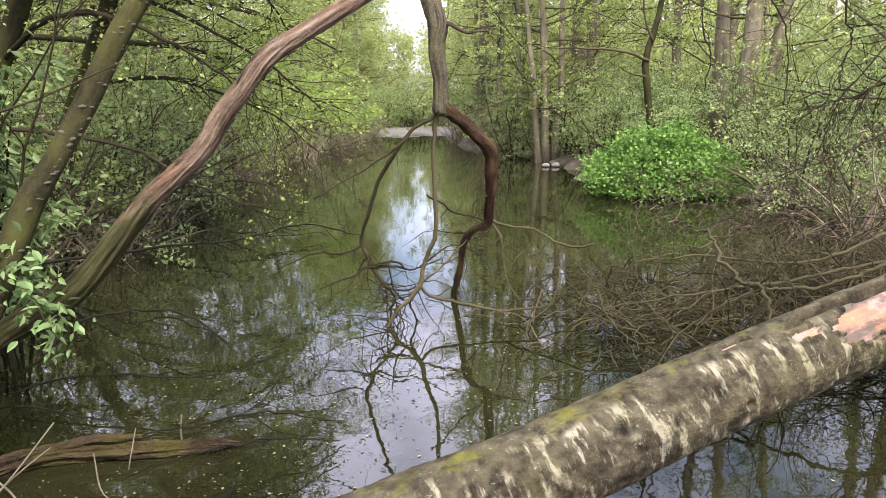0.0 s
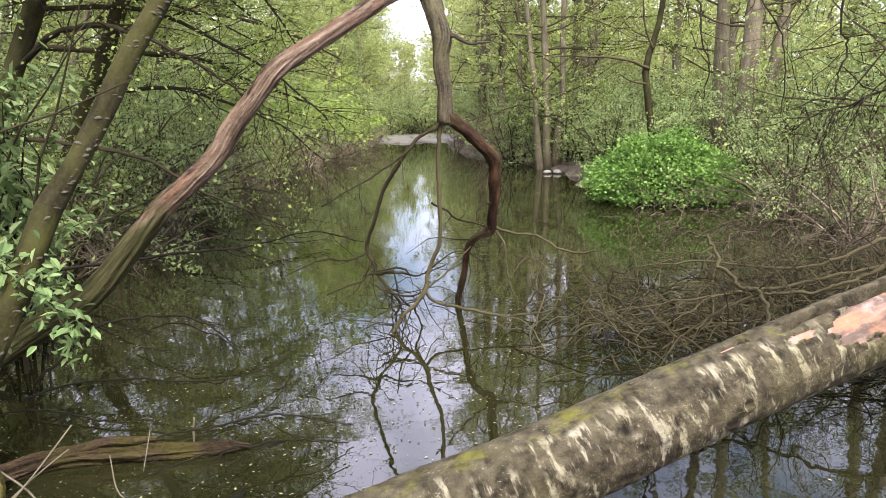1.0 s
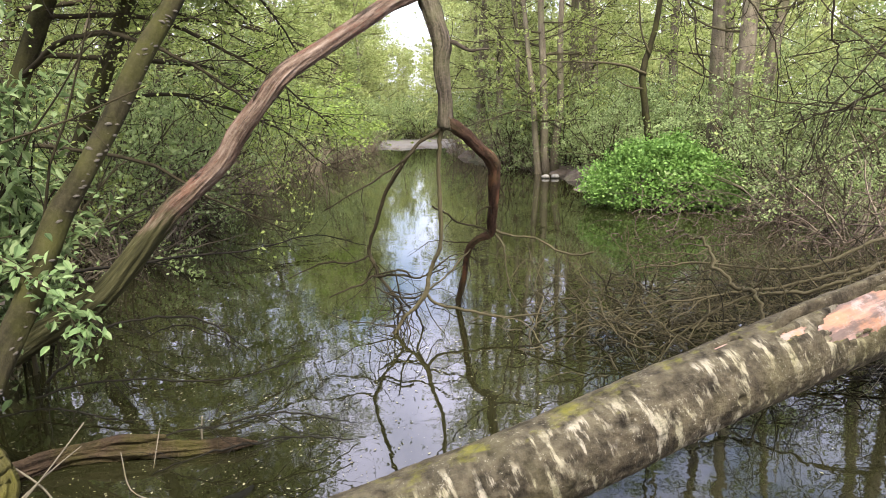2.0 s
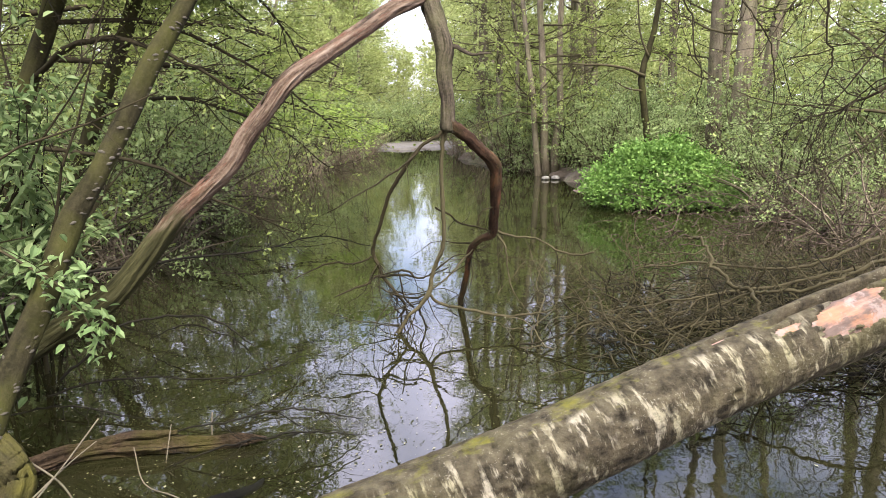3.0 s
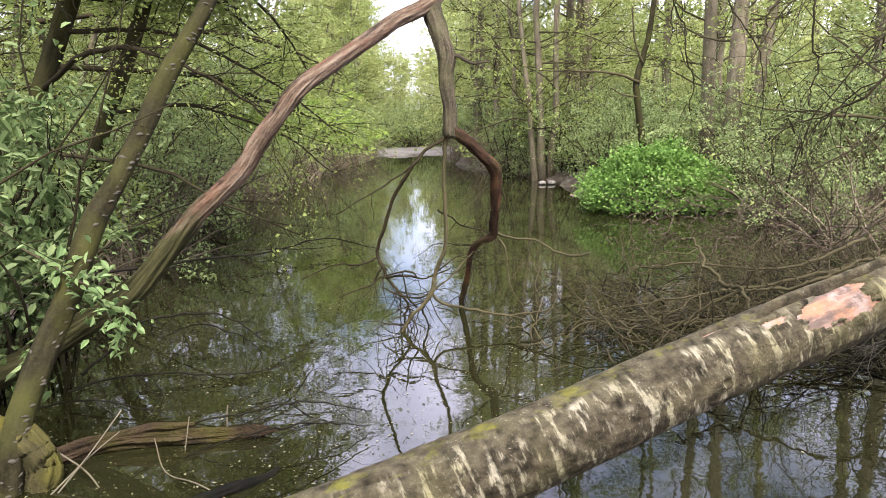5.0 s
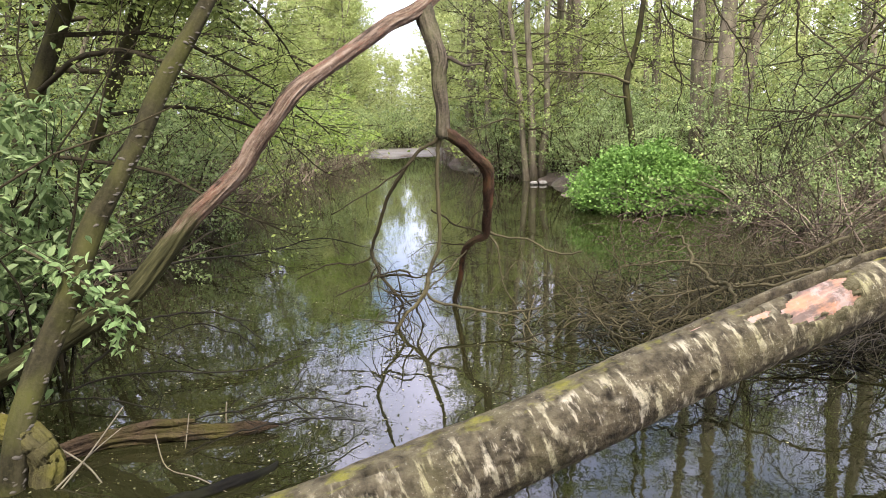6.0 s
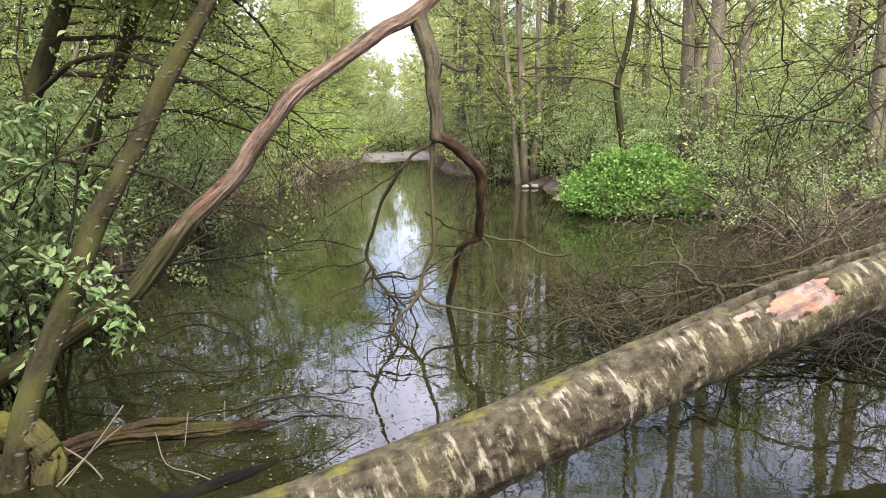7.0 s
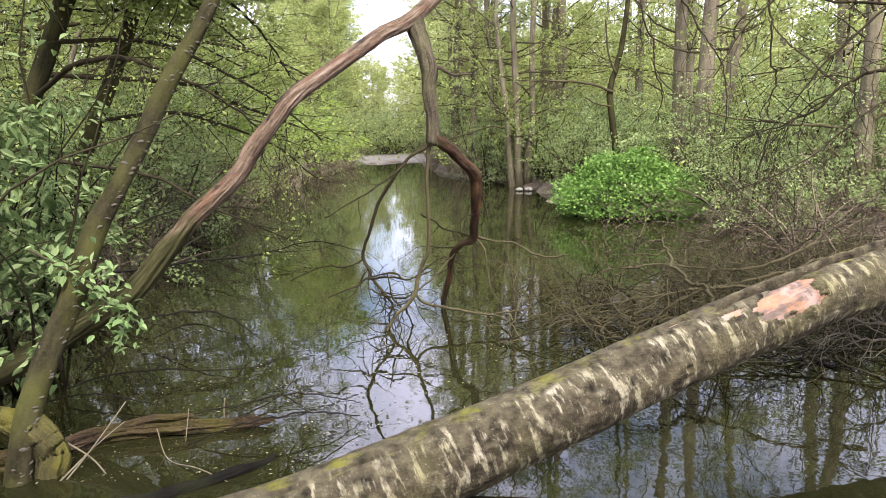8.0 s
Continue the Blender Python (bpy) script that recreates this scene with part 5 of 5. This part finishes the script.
# ---- dead wood in the shallows ----
def build_dead_wood():
    rng = np.random.default_rng(71)
    rot, line = stem_thing("rotten_log", [(-2.35, 2.45, 0.02, 0.063), (-2.24, 2.55, 0.02, 0.061), (-1.99, 2.70, 0.02, 0.053), (-1.77, 2.85, 0.03, 0.047), (-1.49, 2.90, 0.03, 0.041), (-1.20, 2.93, 0.02, 0.034), (-1.05, 2.95, 0.03, 0.025), (-0.94, 2.96, 0.03, 0.006)], M_ROT, "rotten mossy log lying half sunk in shallow water", "log", 64, 0.42, 30, flute=0.34)
    l2 = spline([(-1.80, 2.85, 0.04, 0.030), (-1.60, 2.88, 0.09, 0.024), (-1.46, 2.90, 0.09, 0.021), (-1.36, 2.92, 0.09, 0.010)], 8)
    g = Geo()
    g.tube(l2[:, :3], l2[:, 3], 9, rough=0.2)
    part("stub", g.mesh("stub", M_ROT), rot)
    stem_thing("sunken_branch", [(-1.75, 2.05, -0.01, 0.036), (-1.49, 2.17, 0.0, 0.034), (-1.36, 2.21, 0.006, 0.028), (-1.22, 2.29, 0.0, 0.031), (-1.02, 2.42, 0.008, 0.027), (-0.91, 2.54, 0.0, 0.020), (-0.87, 2.60, 0.01, 0.006)], M_DARKWET, "wet black branch floating in the shallows", "branch", 20, 0.5, 14, flute=0.3)
    # mossy stump: a thick root that bends over and down into the water
    line = spline([(-2.36, 2.62, 0.22, 0.061), (-2.24, 2.60, 0.24, 0.063), (-2.11, 2.58, 0.23, 0.066), (-1.99, 2.55, 0.19, 0.071), (-1.93, 2.53, 0.10, 0.073), (-1.92, 2.50, -0.03, 0.073), (-1.94, 2.48, -0.26, 0.076)], 10)
    g = Geo()
    line = crooked(line, rng, 0.003)
    g.tube(line[:, :3], line[:, 3], 40, rough=0.24, flute=0.2)
    st = empty("tree_stump")
    part("trunk", g.mesh("trunk", M_STUMP), st)
    tagged(st, "yellow-green mossy stump root bending down into the water", "stump")
    for rows in ([(-2.2, 2.7, 0.26, 0.008), (-1.95, 2.62, 0.14, 0.008), (-1.75, 2.55, 0.05, 0.007), (-1.62, 2.45, -0.02, 0.006)], [(-1.83, 2.42, -0.02, 0.007), (-1.72, 2.55, 0.12, 0.006), (-1.62, 2.7, 0.27, 0.005)], [(-1.86, 2.4, -0.02, 0.007), (-1.73, 2.56, 0.10, 0.006), (-1.60, 2.62, 0.2, 0.004)], [(-1.5, 2.75, 0.1, 0.004), (-1.4, 2.6, 0.0, 0.005), (-1.2, 2.45, 0.02, 0.005), (-0.95, 2.3, -0.02, 0.004)], [(-1.38, 2.9, 0.14, 0.004), (-1.36, 2.75, 0.02, 0.004)], [(-1.23, 3.05, 0.13, 0.006), (-1.24, 3.05, 0.05, 0.008), (-1.24, 3.05, -0.06, 0.008)]):
        line = spline(rows, 5)
        g = Geo()
        g.tube(line[:, :3], line[:, 3] * 0.65, 6, rough=0.15)
        tagged(new("dead_twig", g.mesh("dead_twig", M_TWIG_PALE)), "pale dry twig sticking out of the shallow water", "twig", "dry twigs")


build_dead_wood()


# ---- brushwood and drooping branches on the other side ----
def build_brush():
    rng = np.random.default_rng(81)
    named = [
        ([(1.56, 4.30, 0.73, 0.016), (1.61, 4.20, 0.72, 0.018), (1.66, 4.10, 0.65, 0.020), (1.72, 4.00, 0.54, 0.023), (1.82, 3.90, 0.47, 0.025), (1.84, 3.80, 0.43, 0.023), (1.84, 3.70, 0.30, 0.017), (1.9, 3.7, -0.05, 0.017)], M_TWIG),
        ([(3.05, 3.90, 0.77, 0.025), (2.76, 3.85, 0.68, 0.025), (2.46, 3.80, 0.63, 0.023), (2.21, 3.75, 0.55, 0.021), (1.97, 3.80, 0.48, 0.021), (1.80, 3.90, 0.45, 0.017), (1.5, 4.0, 0.2, 0.012), (1.3, 4.1, -0.03, 0.01)], M_TWIG),
        ([(3.6, 4.6, 0.6, 0.03), (2.9, 4.6, 0.4, 0.025), (2.2, 4.6, 0.28, 0.02), (1.6, 4.5, 0.2, 0.014), (1.0, 4.4, 0.12, 0.008), (0.7, 4.35, 0.02, 0.006)], M_TWIG),
        ([(3.4, 5.2, 0.5, 0.03), (2.6, 5.0, 0.35, 0.022), (1.9, 5.1, 0.4, 0.016), (1.4, 5.2, 0.3, 0.01), (1.0, 5.3, 0.08, 0.006)], M_TWIG),
        ([(3.0, 3.5, 0.15, 0.02), (2.4, 3.6, 0.1, 0.018), (1.8, 3.9, 0.12, 0.014), (1.2, 4.2, 0.05, 0.01), (0.8, 4.3, -0.02, 0.007)], M_TWIG_DARK),
        ([(2.9, 3.45, 0.28, 0.014), (2.6, 3.4, 0.34, 0.012), (2.42, 3.38, 0.36, 0.008)], M_TWIG_PALE),
        ([(3.2, 3.7, 0.1, 0.02), (2.7, 3.5, 0.22, 0.014), (2.4, 3.42, 0.26, 0.008)], M_TWIG_PALE),
    ]
    for rows, mat in named:
        line = crooked(spline(rows, 8), rng, 0.009)
        line[:, 3] *= 0.50
        b = empty("fallen_branch")
        g = Geo()
        g.tube(line[:, :3], line[:, 3], 9, rough=0.14)
        bough = part("bough", g.mesh("bough", mat), b)
        twig_parts(bough, rng, line, mat, 16, 0.5, 0.36, 0.02, 2)
        tagged(b, "dead fallen branch with crooked twigs lying over the water", "branch", "fallen branches")
    for mat, count, (x0, x1, y0, y1), z1, label in (
            (M_TWIG, 640, (0.8, 4.6, 3.7, 6.0), 0.42, "tangle of bare grey brushwood lying in the water"),
            (M_TWIG, 120, (0.25, 2.2, 4.1, 5.2), 0.22, "thin bare twigs tangled low over the water"),
            (M_TWIG_BROWN, 460, (2.0, 6.4, 5.2, 9.0), 0.75, "thicket of brown bare twigs along the bank"),
            (M_TWIG_BLACK, 420, (1.2, 4.8, 3.6, 5.7), 0.16, "dark wet brushwood low on the water")):
        g = Geo()
        for _ in range(count):
            x, y = x0 + (x1 - x0) * rng.random() ** 0.7, rng.uniform(y0, y1)
            far = np.clip((x - x0) / (x1 - x0), 0, 1)
            a = rng.uniform(0, 2 * math.pi)
            tw = wander(rng, (x, y, rng.uniform(-0.03, z1 * (0.3 + 0.7 * far))), (math.cos(a), math.sin(a), rng.uniform(-0.05, 0.5)), rng.uniform(0.4, 1.1), 10, 0.34, 0.05)
            tw[:, 2] = np.maximum(tw[:, 2], -0.05)
            r = rng.uniform(0.0025, 0.0075)
            rr = np.linspace(r, 0.0018, len(tw))
            g.tube(tw, rr, 5, cap=False)
            twigs_on(g, rng, tw, rr, 3, 0.35, 0.25, 0.02, 3, 1)
        tagged(new("brushwood", g.mesh("brushwood", mat)), label, "brushwood", kind="stuff")
    droop = [
        ([(4.2, 4.3, 2.5, 0.03), (3.42, 4.20, 2.01, 0.025), (3.14, 4.20, 1.89, 0.024), (2.90, 4.25, 1.82, 0.022), (2.70, 4.30, 1.68, 0.018), (2.51, 4.35, 1.57, 0.014), (2.31, 4.40, 1.48, 0.010), (2.19, 4.40, 1.38, 0.008)], 22, 0.6),
        ([(1.6, 5.6, 3.6, 0.02), (1.71, 5.50, 2.77, 0.017), (1.81, 5.40, 2.48, 0.014), (1.87, 5.40, 2.30, 0.014), (1.89, 5.30, 2.06, 0.012), (1.96, 5.30, 1.81, 0.010), (1.93, 5.30, 1.57, 0.007)], 8, 0.4),
        ([(2.5, 4.7, 3.4, 0.02), (2.46, 4.60, 2.60, 0.016), (2.46, 4.50, 2.31, 0.016), (2.45, 4.50, 2.07, 0.014), (2.51, 4.50, 1.90, 0.012), (2.45, 4.50, 1.75, 0.010), (2.47, 4.50, 1.61, 0.008)], 10, 0.45),
        ([(1.7, 5.3, 3.3, 0.018), (1.95, 5.20, 2.67, 0.014), (2.06, 5.10, 2.44, 0.014), (2.17, 5.00, 2.21, 0.011), (2.36, 5.00, 2.01, 0.011), (2.40, 5.00, 1.72, 0.009), (2.37, 5.00, 1.45, 0.007)], 8, 0.4),
        ([(3.9, 3.6, 2.3, 0.02), (3.15, 3.60, 2.31, 0.020), (2.70, 3.60, 2.27, 0.019), (2.49, 3.70, 2.28, 0.017), (2.31, 3.70, 2.36, 0.013), (2.1, 3.75, 2.5, 0.008)], 5, 0.3),
        ([(4.3, 5.2, 2.9, 0.025), (3.6, 5.2, 2.3, 0.02), (3.2, 5.2, 1.9, 0.014), (2.9, 5.2, 1.5, 0.01), (2.75, 5.2, 1.1, 0.007)], 16, 0.6),
        ([(4.5, 5.6, 1.9, 0.025), (3.9, 5.5, 1.6, 0.02), (3.4, 5.4, 1.25, 0.014), (2.9, 5.3, 1.05, 0.01), (2.5, 5.2, 0.95, 0.007)], 18, 0.6),
        ([(4.2, 6.0, 3.2, 0.025), (3.4, 6.0, 2.8, 0.018), (2.9, 5.9, 2.4, 0.013), (2.6, 5.8, 1.95, 0.008)], 14, 0.6),
    ]
    for rows, n, ln in droop:
        line = crooked(spline(rows, 6), rng, 0.008)
        line[:, 3] *= 0.5
        b = empty("drooping_branch")
        g = Geo()
        g.tube(line[:, :3], line[:, 3], 8, rough=0.1)
        bough = part("bough", g.mesh("bough", M_TWIG_DARK), b)
        ends = []
        twig_parts(bough, rng, line, M_TWIG_DARK, int(n * 1.8), ln, 0.24, 0.10, 3, ends, 0.1)
        e = np.array(ends)
        c = e[rng.integers(0, len(e), 70)] + rng.normal(size=(70, 3)) * 0.03
        part("foliage", leaf_mesh("foliage", c, rng.uniform(0.015, 0.035, len(c)), G_SPRING, rng), b)
        tagged(b, "thin dark drooping branch with bare twigs and small buds", "branch", "drooping branches")


build_brush()


# ---- stones, litter on the water ----
def build_small():
    rng = np.random.default_rng(91)
    for x, y, s in ((2.16, 14.72, 0.085), (2.36, 14.72, 0.095)):
        bm = bmesh.new()
        bmesh.ops.create_icosphere(bm, subdivisions=3, radius=1)
        for v in bm.verts:
            v.co *= 1 + 0.22 * noise.noise(v.co * 1.6 + Vector((x * 3, y, 0)))
            v.co.z *= 0.55
            v.co *= s
        me = bpy.data.meshes.new("stone")
        bm.to_mesh(me)
        bm.free()
        me.polygons.foreach_set("use_smooth", [True] * len(me.polygons))
        me.materials.append(M_STONE)
        ob = tagged(new("stone", me), "pale rounded stone on the muddy bank", "stone", "stones on the bank")
        ob.location = (x, y, max(0.02, float(land_height(np.array(x), np.array(y)))) + s * 0.12)
    n = 7400
    x, y = np.concatenate([rng.uniform(-5, 5, 3400), rng.uniform(-2.8, 0.5, 4000)]), np.concatenate([rng.uniform(2.5, 20, 3400), 2.4 + 8.0 * rng.random(4000) ** 1.4])
    keep = inland(x, y) < -0.1
    c = np.stack([x, y, np.full(n, 0.004)], -1)[keep]
    a = rng.uniform(0, 2 * math.pi, len(c))
    s = (0.003 + 0.009 * rng.random(len(c)) ** 3)[:, None]
    u, w = np.stack([np.cos(a), np.sin(a), 0 * a], -1) * s, np.stack([-np.sin(a), np.cos(a), 0 * a], -1) * s * 0.6
    v = np.stack([c - u, c - w, c + u, c + w], 1).reshape(-1, 3)
    tagged(new("floating_litter", quads("floating_litter", v, G_LITTER)), "bud scales and bits of leaf floating on the water", "litter", kind="stuff")


build_small()
